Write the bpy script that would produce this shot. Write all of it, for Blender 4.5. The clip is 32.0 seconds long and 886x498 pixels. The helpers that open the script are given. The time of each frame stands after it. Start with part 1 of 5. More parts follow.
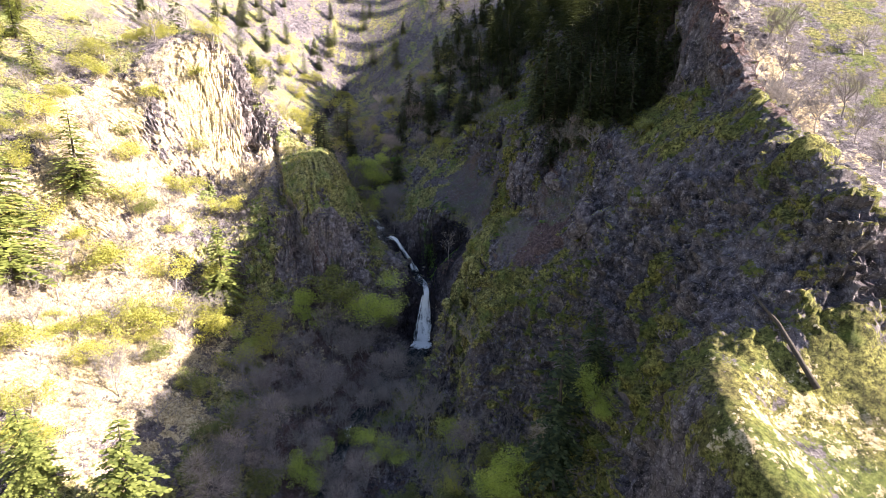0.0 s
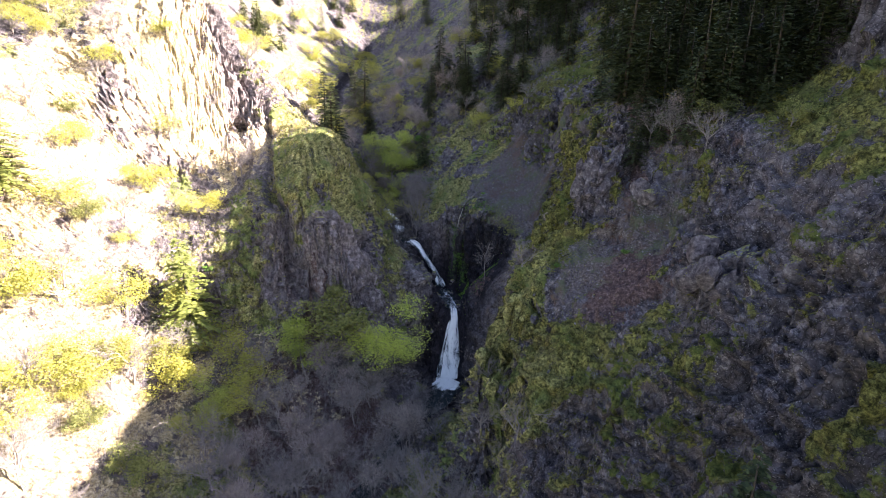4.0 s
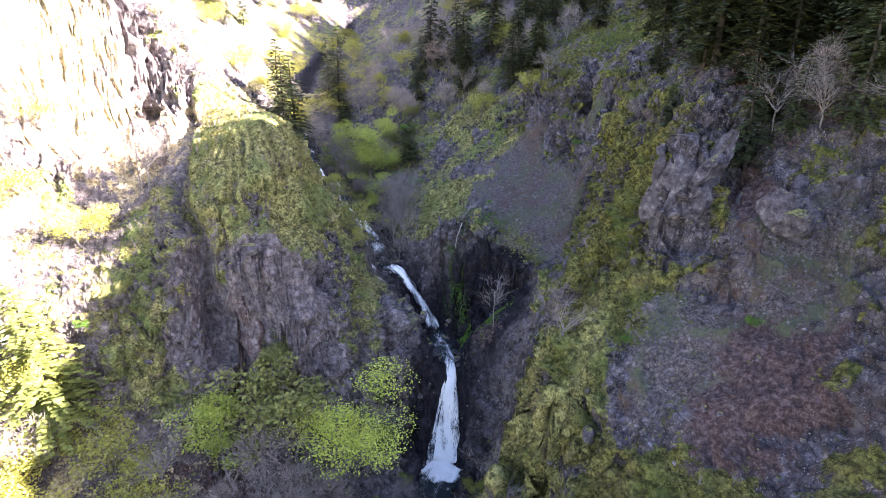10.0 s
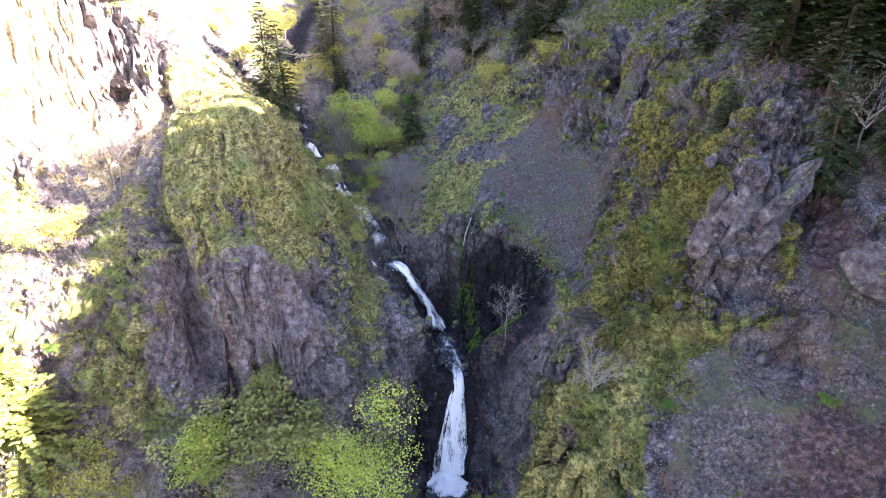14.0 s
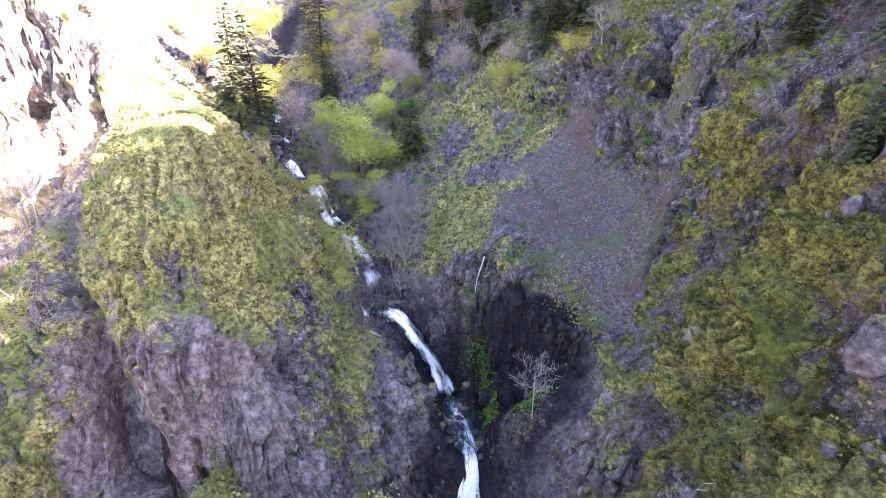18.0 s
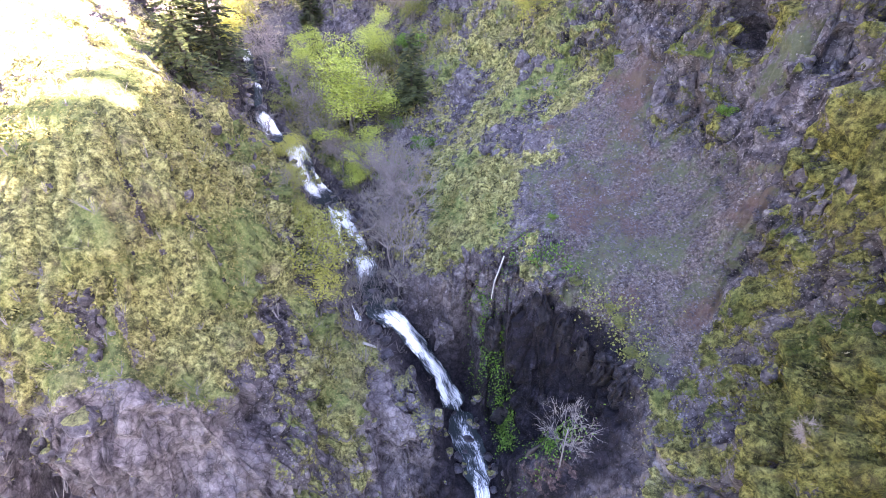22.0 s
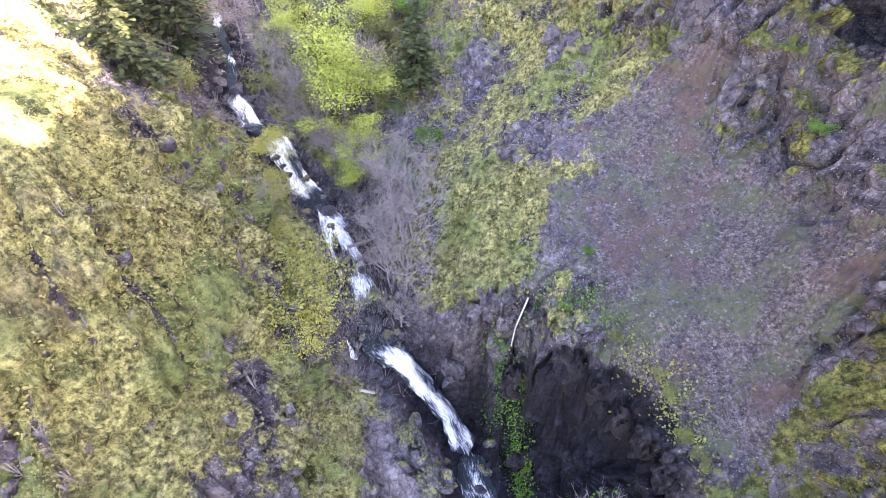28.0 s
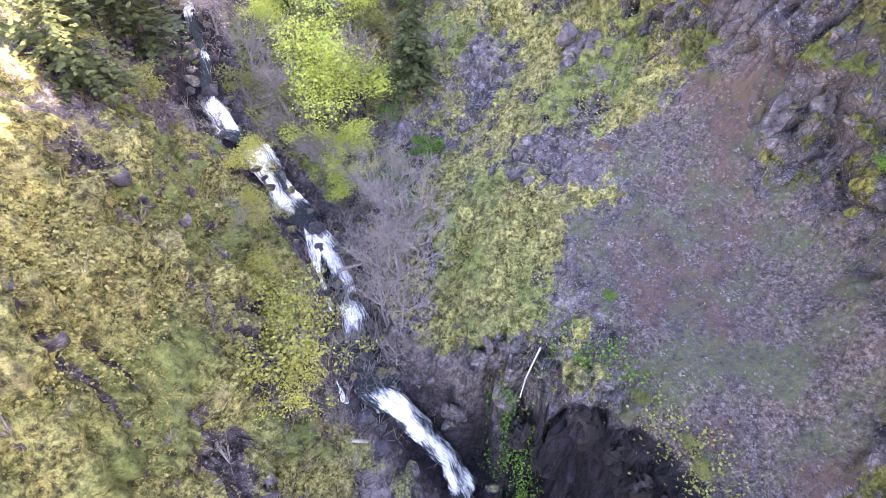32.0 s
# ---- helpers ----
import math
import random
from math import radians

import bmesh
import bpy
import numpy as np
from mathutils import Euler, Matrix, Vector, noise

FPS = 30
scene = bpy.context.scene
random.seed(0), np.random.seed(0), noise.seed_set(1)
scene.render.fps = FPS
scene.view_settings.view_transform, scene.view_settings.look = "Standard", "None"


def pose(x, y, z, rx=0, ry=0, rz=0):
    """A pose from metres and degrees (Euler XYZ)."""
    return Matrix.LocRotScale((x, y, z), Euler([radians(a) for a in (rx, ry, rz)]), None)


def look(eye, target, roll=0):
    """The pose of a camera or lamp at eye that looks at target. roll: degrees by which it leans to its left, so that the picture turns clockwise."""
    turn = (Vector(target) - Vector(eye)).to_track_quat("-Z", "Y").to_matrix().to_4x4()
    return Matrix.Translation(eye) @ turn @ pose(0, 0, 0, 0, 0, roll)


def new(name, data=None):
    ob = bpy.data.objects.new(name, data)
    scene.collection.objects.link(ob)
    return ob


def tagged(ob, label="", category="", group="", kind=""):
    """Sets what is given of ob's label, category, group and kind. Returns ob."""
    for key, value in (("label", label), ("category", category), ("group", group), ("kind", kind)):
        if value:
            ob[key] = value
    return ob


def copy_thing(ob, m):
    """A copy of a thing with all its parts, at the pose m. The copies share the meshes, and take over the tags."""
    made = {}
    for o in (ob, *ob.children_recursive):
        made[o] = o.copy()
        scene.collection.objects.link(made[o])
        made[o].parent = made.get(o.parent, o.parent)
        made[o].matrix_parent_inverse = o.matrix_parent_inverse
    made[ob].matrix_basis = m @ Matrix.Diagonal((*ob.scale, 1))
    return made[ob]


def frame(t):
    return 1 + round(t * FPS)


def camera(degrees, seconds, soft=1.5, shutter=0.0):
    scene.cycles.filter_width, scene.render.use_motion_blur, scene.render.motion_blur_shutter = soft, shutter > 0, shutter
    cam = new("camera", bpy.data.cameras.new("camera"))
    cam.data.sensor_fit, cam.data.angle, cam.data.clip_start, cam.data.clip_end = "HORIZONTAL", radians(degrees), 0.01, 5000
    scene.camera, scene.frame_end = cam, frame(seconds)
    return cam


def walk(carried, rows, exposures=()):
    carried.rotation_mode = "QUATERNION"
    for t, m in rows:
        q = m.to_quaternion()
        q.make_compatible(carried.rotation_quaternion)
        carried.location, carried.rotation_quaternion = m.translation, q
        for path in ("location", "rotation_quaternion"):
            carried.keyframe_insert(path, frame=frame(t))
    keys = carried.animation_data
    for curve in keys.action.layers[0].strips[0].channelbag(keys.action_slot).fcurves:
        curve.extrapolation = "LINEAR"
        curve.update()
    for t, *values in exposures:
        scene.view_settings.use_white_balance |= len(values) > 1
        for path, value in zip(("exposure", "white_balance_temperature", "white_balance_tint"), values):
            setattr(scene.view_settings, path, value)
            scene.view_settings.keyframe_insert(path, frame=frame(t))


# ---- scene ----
cam = camera(84.5, 32.0, 0.8)
# how the clip's camera opens, closes and tints: seconds, stops, kelvin, tint
EXPOSURES = [(0.0, 2.53, 6800, 20), (3.0, 2.94, 6800, 21), (6.0, 3.37, 6800, 23), (9.0, 3.86, 6620, 25), (13.0, 4.16, 6770, 28), (19.0, 4.88, 6750, 33), (23.0, 5.19, 6950, 34), (32.0, 5.43, 7400, 35)]
# seconds, eye in metres, yaw, pitch and roll in degrees
PATH = [
    (0, -0.00, 0.00, 45.81, 0.00, -14.00, -0.64),
    (0.5, -0.13, 2.97, 46.19, 0.76, -14.26, -0.53),
    (1, -0.24, 6.04, 46.57, 1.43, -14.48, -0.43),
    (1.5, -0.31, 9.22, 46.93, 1.91, -14.71, -0.32),
    (2, -0.39, 12.48, 47.23, 2.05, -14.89, -0.29),
    (2.5, -0.56, 15.70, 47.66, 2.41, -15.52, -0.24),
    (3, -0.77, 18.92, 48.04, 3.00, -16.38, -0.16),
    (3.5, -0.91, 22.16, 48.35, 3.30, -17.42, -0.09),
    (5.5, -0.87, 34.54, 46.56, 4.28, -18.92, -0.46),
    (6, -1.00, 37.55, 46.60, 3.93, -19.05, -0.48),
    (6.5, -1.15, 40.36, 46.61, 3.63, -19.12, -0.48),
    (7, -1.24, 42.97, 46.64, 3.52, -19.20, -0.50),
    (7.5, -1.31, 45.10, 46.54, 3.43, -19.27, -0.53),
    (8, -1.42, 46.73, 46.37, 3.31, -19.26, -0.56),
    (8.5, -1.54, 47.95, 46.05, 3.21, -19.23, -0.56),
    (9, -1.60, 48.84, 45.59, 3.20, -19.14, -0.57),
    (9.5, -1.66, 49.44, 45.12, 3.23, -18.97, -0.55),
    (10, -1.65, 49.81, 45.21, 3.33, -19.04, -0.57),
    (10.5, -1.52, 50.12, 46.05, 3.49, -19.21, -0.58),
    (11, -1.42, 50.54, 47.50, 3.67, -19.55, -0.56),
    (11.5, -1.43, 51.15, 48.55, 3.81, -19.70, -0.46),
    (12, -1.64, 51.91, 49.02, 3.82, -20.21, -0.35),
    (12.5, -1.94, 53.18, 49.41, 3.84, -24.55, -0.39),
    (13, -2.18, 54.40, 49.32, 3.77, -24.93, -0.42),
    (13.5, -2.42, 55.84, 49.11, 3.70, -24.99, -0.48),
    (14, -2.62, 57.45, 48.97, 3.69, -25.16, -0.59),
    (14.5, -2.76, 59.09, 48.94, 3.75, -25.34, -0.72),
    (16.5, -2.61, 65.46, 48.61, 4.70, -25.50, -1.56),
    (17, -2.89, 67.03, 48.41, 4.61, -25.30, -1.61),
    (17.5, -3.19, 68.66, 48.24, 4.51, -25.28, -1.64),
    (18, -3.34, 70.18, 48.22, 4.55, -25.32, -1.68),
    (18.5, -3.44, 71.69, 48.26, 4.67, -25.42, -1.75),
    (19, -3.50, 73.13, 48.38, 4.83, -26.31, -1.84),
    (19.5, -3.61, 74.66, 48.62, 4.95, -28.06, -1.93),
    (20, -3.79, 76.22, 48.87, 5.01, -30.05, -1.99),
    (20.5, -4.03, 77.74, 49.14, 4.99, -32.09, -1.90),
    (21, -4.30, 79.15, 49.32, 4.92, -33.69, -1.73),
    (21.5, -4.57, 80.55, 49.41, 4.86, -34.57, -1.58),
    (22, -4.82, 81.92, 49.48, 4.85, -35.00, -1.38),
    (22.5, -5.04, 83.19, 49.53, 4.90, -35.36, -1.28),
    (23, -5.20, 84.40, 49.56, 4.97, -35.56, -1.21),
    (23.5, -5.33, 85.56, 49.56, 5.12, -35.66, -1.19),
    (24, -5.49, 86.68, 49.57, 5.16, -35.78, -1.20),
    (24.5, -5.67, 87.74, 49.60, 5.03, -35.99, -1.18),
    (26.5, -6.33, 90.49, 50.02, 4.41, -38.14, -0.84),
    (27, -6.37, 90.80, 50.17, 4.57, -39.23, -0.87),
    (27.5, -6.31, 91.05, 50.38, 4.80, -40.52, -0.96),
    (28, -6.23, 91.25, 50.57, 5.06, -41.87, -1.13),
    (28.5, -6.19, 91.39, 50.70, 5.16, -42.91, -1.20),
    (29, -6.20, 91.64, 50.76, 5.22, -43.71, -1.19),
    (29.5, -6.25, 92.12, 50.79, 5.20, -44.08, -1.14),
    (30, -6.35, 92.81, 50.82, 5.11, -44.22, -1.06),
    (30.5, -6.51, 93.77, 50.81, 4.93, -44.44, -0.93),
    (31, -6.71, 94.83, 50.83, 4.69, -44.64, -0.70),
    (31.5, -6.89, 95.96, 50.87, 4.48, -44.87, -0.49),
    (32, -7.07, 96.88, 50.87, 4.22, -45.18, -0.30),
]
walk(cam, [(t, pose(x, y, z, 90 + pitch, 0, yaw) @ pose(0, 0, 0, 0, 0, roll)) for t, x, y, z, yaw, pitch, roll in PATH], EXPOSURES)

# ---- light ----
world = bpy.data.worlds.new("sky")
world.use_nodes = True
scene.world = world
SUN_ELEVATION, SUN_AZIMUTH = radians(25.0), radians(100.0)  # clockwise from +y
wn = world.node_tree
sky = wn.nodes.new("ShaderNodeTexSky")
sky.sky_type, sky.sun_disc = "NISHITA", False
sky.sun_elevation, sky.sun_rotation = SUN_ELEVATION, SUN_AZIMUTH
wn.links.new(sky.outputs[0], wn.nodes["Background"].inputs[0])
wn.nodes["Background"].inputs[1].default_value = 0.06
sun = new("sun", bpy.data.lights.new("sun", "SUN"))
sun.data.energy, sun.data.angle, sun.data.color = 5.0, radians(0.53), (1.0, 0.93, 0.82)
toward = Vector((math.sin(SUN_AZIMUTH) * math.cos(SUN_ELEVATION), math.cos(SUN_AZIMUTH) * math.cos(SUN_ELEVATION), math.sin(SUN_ELEVATION)))
sun.matrix_world = look(toward * 300, (0, 0, 0))


# ---- noise ----
PERM = np.random.RandomState(7).permutation(256)
PERM = np.concatenate([PERM, PERM, PERM])
GRAD = np.random.RandomState(8).normal(size=(256, 3))
GRAD /= np.linalg.norm(GRAD, axis=1)[:, None]


def perlin(x, y, z):
    """Gradient noise, about -0.7 to 0.7, at arrays of places."""
    xi, yi, zi = np.floor(x).astype(int), np.floor(y).astype(int), np.floor(z).astype(int)
    xf, yf, zf = x - xi, y - yi, z - zi
    u, v, w = (f * f * f * (f * (f * 6 - 15) + 10) for f in (xf, yf, zf))
    total = 0.0
    for dx in (0, 1):
        for dy in (0, 1):
            for dz in (0, 1):
                g = GRAD[PERM[PERM[PERM[(xi + dx) & 255] + ((yi + dy) & 255)] + ((zi + dz) & 255)]]
                dot = g[..., 0] * (xf - dx) + g[..., 1] * (yf - dy) + g[..., 2] * (zf - dz)
                total = total + dot * (u if dx else 1 - u) * (v if dy else 1 - v) * (w if dz else 1 - w)
    return total


def fbm(x, y, z, size, octaves=3):
    """Several octaves of noise, the largest of that size in metres."""
    total, gain = 0.0, 1.0
    for n in range(octaves):
        total = total + gain * perlin(x / size + 17.3 * n, y / size - 9.1 * n, z / size + 4.7 * n)
        size, gain = size * 0.47, gain * 0.5
    return total


def smooth(a, b, x):
    t = np.clip((x - a) / (b - a), 0, 1)
    return t * t * (3 - 2 * t)


# ---- materials ----
def material(name, rough=0.9):
    m = bpy.data.materials.new(name)
    m.use_nodes = True
    n = m.node_tree
    b = n.nodes["Principled BSDF"]
    b.inputs["Roughness"].default_value = rough
    b.inputs["Specular IOR Level"].default_value = 0.2
    return m, n, b


def node(n, kind, **values):
    made = n.nodes.new(kind)
    for key, value in values.items():
        made.inputs[key.replace("_", " ")].default_value = value
    return made


def noise_tex(n, size, detail=4.0, rough=0.6, place=None):
    t = node(n, "ShaderNodeTexNoise", Scale=1.0 / size, Detail=detail, Roughness=rough)
    if place is None:
        place = n.nodes.new("ShaderNodeNewGeometry").outputs["Position"]
    n.links.new(place, t.inputs["Vector"])
    return t.outputs["Fac"]


def ramp(n, fac, stops):
    r = n.nodes.new("ShaderNodeValToRGB")
    e = r.color_ramp.elements
    for k, (at, colour) in enumerate(stops):
        if k > 1:
            e.new(at)
        e[k].position, e[k].color = at, (*colour, 1)
    n.links.new(fac, r.inputs[0])
    return r.outputs[0]


def mix(n, fac, a, b, kind="MIX"):
    m = n.nodes.new("ShaderNodeMix")
    m.data_type, m.blend_type = "RGBA", kind
    for k, v in ((0, fac), (6, a), (7, b)):
        if hasattr(v, "is_linked"):
            n.links.new(v, m.inputs[k])
        elif k:
            m.inputs[k].default_value = (*v, 1)
        else:
            m.inputs[k].default_value = v
    return m.outputs[2]


def bump(n, b, height, strength, distance):
    made = node(n, "ShaderNodeBump", Strength=strength, Distance=distance)
    n.links.new(height, made.inputs["Height"])
    n.links.new(made.outputs[0], b.inputs["Normal"])


def ground_material():
    m, n, b = material("canyon_ground", 0.95)
    geo = n.nodes.new("ShaderNodeNewGeometry")
    cover = n.nodes.new("ShaderNodeVertexColor")
    cover.layer_name = "cover"
    parts = n.nodes.new("ShaderNodeSeparateColor")
    n.links.new(cover.outputs[0], parts.inputs[0])
    stretch = n.nodes.new("ShaderNodeMapping")
    stretch.inputs["Scale"].default_value = (1, 1, 0.9)
    n.links.new(geo.outputs["Position"], stretch.inputs[0])
    tall = stretch.outputs[0]
    rock = ramp(n, noise_tex(n, 0.9, 12, 0.76, tall), [(0.38, (0.011, 0.01, 0.012)), (0.46, (0.056, 0.049, 0.06)), (0.54, (0.112, 0.098, 0.116)), (0.66, (0.34, 0.312, 0.34))])
    rock = mix(n, ramp(n, noise_tex(n, 5, 5), [(0.45, (0, 0, 0)), (0.68, (0.6, 0.6, 0.6))]), rock, (0.19, 0.162, 0.168))
    bend = node(n, "ShaderNodeTexNoise", Scale=0.9, Detail=3.0)
    n.links.new(tall, bend.inputs["Vector"])
    shift = n.nodes.new("ShaderNodeVectorMath")
    n.links.new(tall, shift.inputs[0])
    n.links.new(bend.outputs["Color"], shift.inputs[1])
    cells = node(n, "ShaderNodeTexVoronoi", Scale=1.3)
    cells.feature = "DISTANCE_TO_EDGE"
    n.links.new(shift.outputs[0], cells.inputs["Vector"])
    crack = ramp(n, cells.outputs["Distance"], [(0.0, (0.3, 0.3, 0.3)), (0.07, (1, 1, 1))])
    rock = mix(n, 0.8, rock, crack, "MULTIPLY")
    rock = mix(n, ramp(n, noise_tex(n, 0.13, 3, 0.6), [(0.6, (0, 0, 0)), (0.68, (0.6, 0.6, 0.6))]), rock, (0.46, 0.44, 0.45))
    tone_layer = n.nodes.new("ShaderNodeVertexColor")
    tone_layer.layer_name = "pale_rock_shaded_moss"
    # Paler, pinker rock tone for the dome, the bluff and beside the falls.
    pale_rock = ramp(n, noise_tex(n, 0.7, 10, 0.72, tall), [(0.36, (0.05, 0.04, 0.042)), (0.48, (0.19, 0.158, 0.163)), (0.64, (0.42, 0.37, 0.37))])
    kinds = n.nodes.new("ShaderNodeSeparateColor")
    n.links.new(tone_layer.outputs["Color"], kinds.inputs[0])
    rock = mix(n, kinds.outputs["Red"], rock, mix(n, 0.55, pale_rock, crack, "MULTIPLY"))
    # Dark tone for rock wetted by the creek and for the hollow's painted shade.
    wet_shade = mix(n, 1.0, rock, (0.16, 0.158, 0.195), "MULTIPLY")
    rock = mix(n, cover.outputs["Alpha"], rock, wet_shade)
    moss = ramp(n, noise_tex(n, 0.32, 10, 0.8), [(0.37, (0.024, 0.023, 0.012)), (0.45, (0.135, 0.128, 0.046)), (0.53, (0.34, 0.32, 0.12)), (0.63, (0.56, 0.53, 0.23))])
    moss = mix(n, ramp(n, noise_tex(n, 2.5, 6, 0.7), [(0.5, (0, 0, 0)), (0.63, (0.55, 0.55, 0.55))]), moss, (0.2, 0.16, 0.105))
    moss = mix(n, ramp(n, noise_tex(n, 6, 3), [(0.48, (0, 0, 0)), (0.6, (0.7, 0.7, 0.7))]), moss, (0.13, 0.18, 0.055))
    # Towards +x the moss turns olive and is multiplied darker to stand for shade.
    moss = mix(n, kinds.outputs["Green"], moss, mix(n, 1.0, moss, (0.62, 0.63, 0.47), "MULTIPLY"))
    # Shade between the moss clumps, multiplied into the colour as dark blotches.
    gaps = ramp(n, noise_tex(n, 0.75, 6, 0.7), [(0.4, (0.22, 0.25, 0.24)), (0.53, (1, 1, 1))])
    moss = mix(n, 0.85, moss, gaps, "MULTIPLY")
    scree = ramp(n, noise_tex(n, 0.24, 10, 0.8), [(0.36, (0.024, 0.019, 0.02)), (0.49, (0.096, 0.078, 0.078)), (0.64, (0.29, 0.247, 0.245))])
    scree = mix(n, ramp(n, noise_tex(n, 2.8, 7, 0.7), [(0.48, (0, 0, 0)), (0.58, (0.8, 0.8, 0.8))]), scree, (0.095, 0.115, 0.065))
    scree = mix(n, ramp(n, noise_tex(n, 4.5, 5, 0.65), [(0.5, (0, 0, 0)), (0.6, (0.7, 0.7, 0.7))]), scree, (0.12, 0.075, 0.068))
    soil = ramp(n, noise_tex(n, 0.3, 10, 0.8), [(0.35, (0.022, 0.014, 0.014)), (0.5, (0.092, 0.06, 0.06)), (0.66, (0.26, 0.19, 0.185))])
    edge = n.nodes.new("ShaderNodeMapRange")
    for k, v in enumerate((0.3, 0.7, 0.05, 0.95), 1):
        edge.inputs[k].default_value = v
    n.links.new(noise_tex(n, 1.4, 10, 0.8), edge.inputs[0])
    edge = edge.outputs[0]
    def sharp(source):
        add = n.nodes.new("ShaderNodeMath")
        add.operation = "ADD"
        n.links.new(source, add.inputs[0])
        n.links.new(edge, add.inputs[1])
        return ramp(n, add.outputs[0], [(0.0, (0, 0, 0)), (0.93, (0, 0, 0)), (1.05, (1, 1, 1))])
    colour = mix(n, sharp(parts.outputs["Blue"]), rock, soil)
    colour = mix(n, sharp(parts.outputs["Green"]), colour, scree)
    colour = mix(n, sharp(parts.outputs["Red"]), colour, moss)
    dry = n.nodes.new("ShaderNodeVertexColor")
    dry.layer_name = "dry_grass"
    straw = ramp(n, noise_tex(n, 0.35, 9, 0.75), [(0.36, (0.13, 0.1, 0.055)), (0.5, (0.4, 0.32, 0.19)), (0.64, (0.66, 0.57, 0.4))])
    colour = mix(n, sharp(dry.outputs["Color"]), colour, straw)
    n.links.new(colour, b.inputs["Base Color"])
    bump(n, b, noise_tex(n, 0.5, 12, 0.78, tall), 1.0, 0.4)
    return m


GROUND = ground_material()

# ---- the lie of the land: lines along which its height is known ----
CREEK = [(-27.1, 17.3, -21.6), (-21.9, 43, -12), (-17.8, 60.4, -6.6), (-16.2, 71.7, -3.8), (-11.6, 86.1, -1), (-5.8, 94.3, -0.3), (-4.7, 97.9, 0.2), (-4.3, 99, 2.6), (-3.8, 102.3, 11.5), (-4.9, 105.7, 11.9), (-6.2, 109.5, 12.8), (-7.8, 110.8, 15)]
CASCADE = [  # place, width and froth of the steps above the chute
    (-11.2, 112.1, 20.0, 1.8, 0.7), (-12.6, 112.9, 20.5, 2.7, 0.6), (-13.7, 114.2, 20.8, 2.0, -0.1), (-14.6, 116.0, 20.9, 1.8, -0.5), (-15.1, 117.5, 21.0, 2.4, 0.45), (-15.5, 118.6, 21.7, 2.0, 0.85), (-16.2, 120.4, 22.3, 1.6, 0.4), (-17.2, 122.2, 23.0, 1.5, 0.7), (-18.6, 123.9, 24.0, 1.7, 0.8), (-19.8, 125.1, 24.2, 1.4, -0.6), (-21.0, 126.4, 24.3, 2.2, 0.1), (-22.3, 127.3, 24.7, 2.8, 0.9), (-22.9, 127.7, 26.4, 1.9, 0.7), (-24.0, 128.3, 29.0, 2.5, 0.9), (-25.2, 128.9, 29.6, 1.3, -0.4),
    (-26.6, 129.6, 30.2, 1.9, 0.7), (-27.6, 130.3, 31.6, 1.8, 0.95), (-28.6, 132, 32.4, 0.7, -0.7), (-29.6, 135, 33.5, 0.9, 0.5), (-30.6, 137, 34.3, 0.6, -0.7), (-31.8, 139, 35.8, 1.3, 0.9), (-33.5, 142, 36.5, 0.9, 0.3), (-39.8, 160.8, 41.2, 0.6, 0.3), (-46, 190, 48, 0.5, 0.3), (-45, 235, 62, 0.5, 0.3)]
CREEK = CREEK + [row[:3] for row in CASCADE]
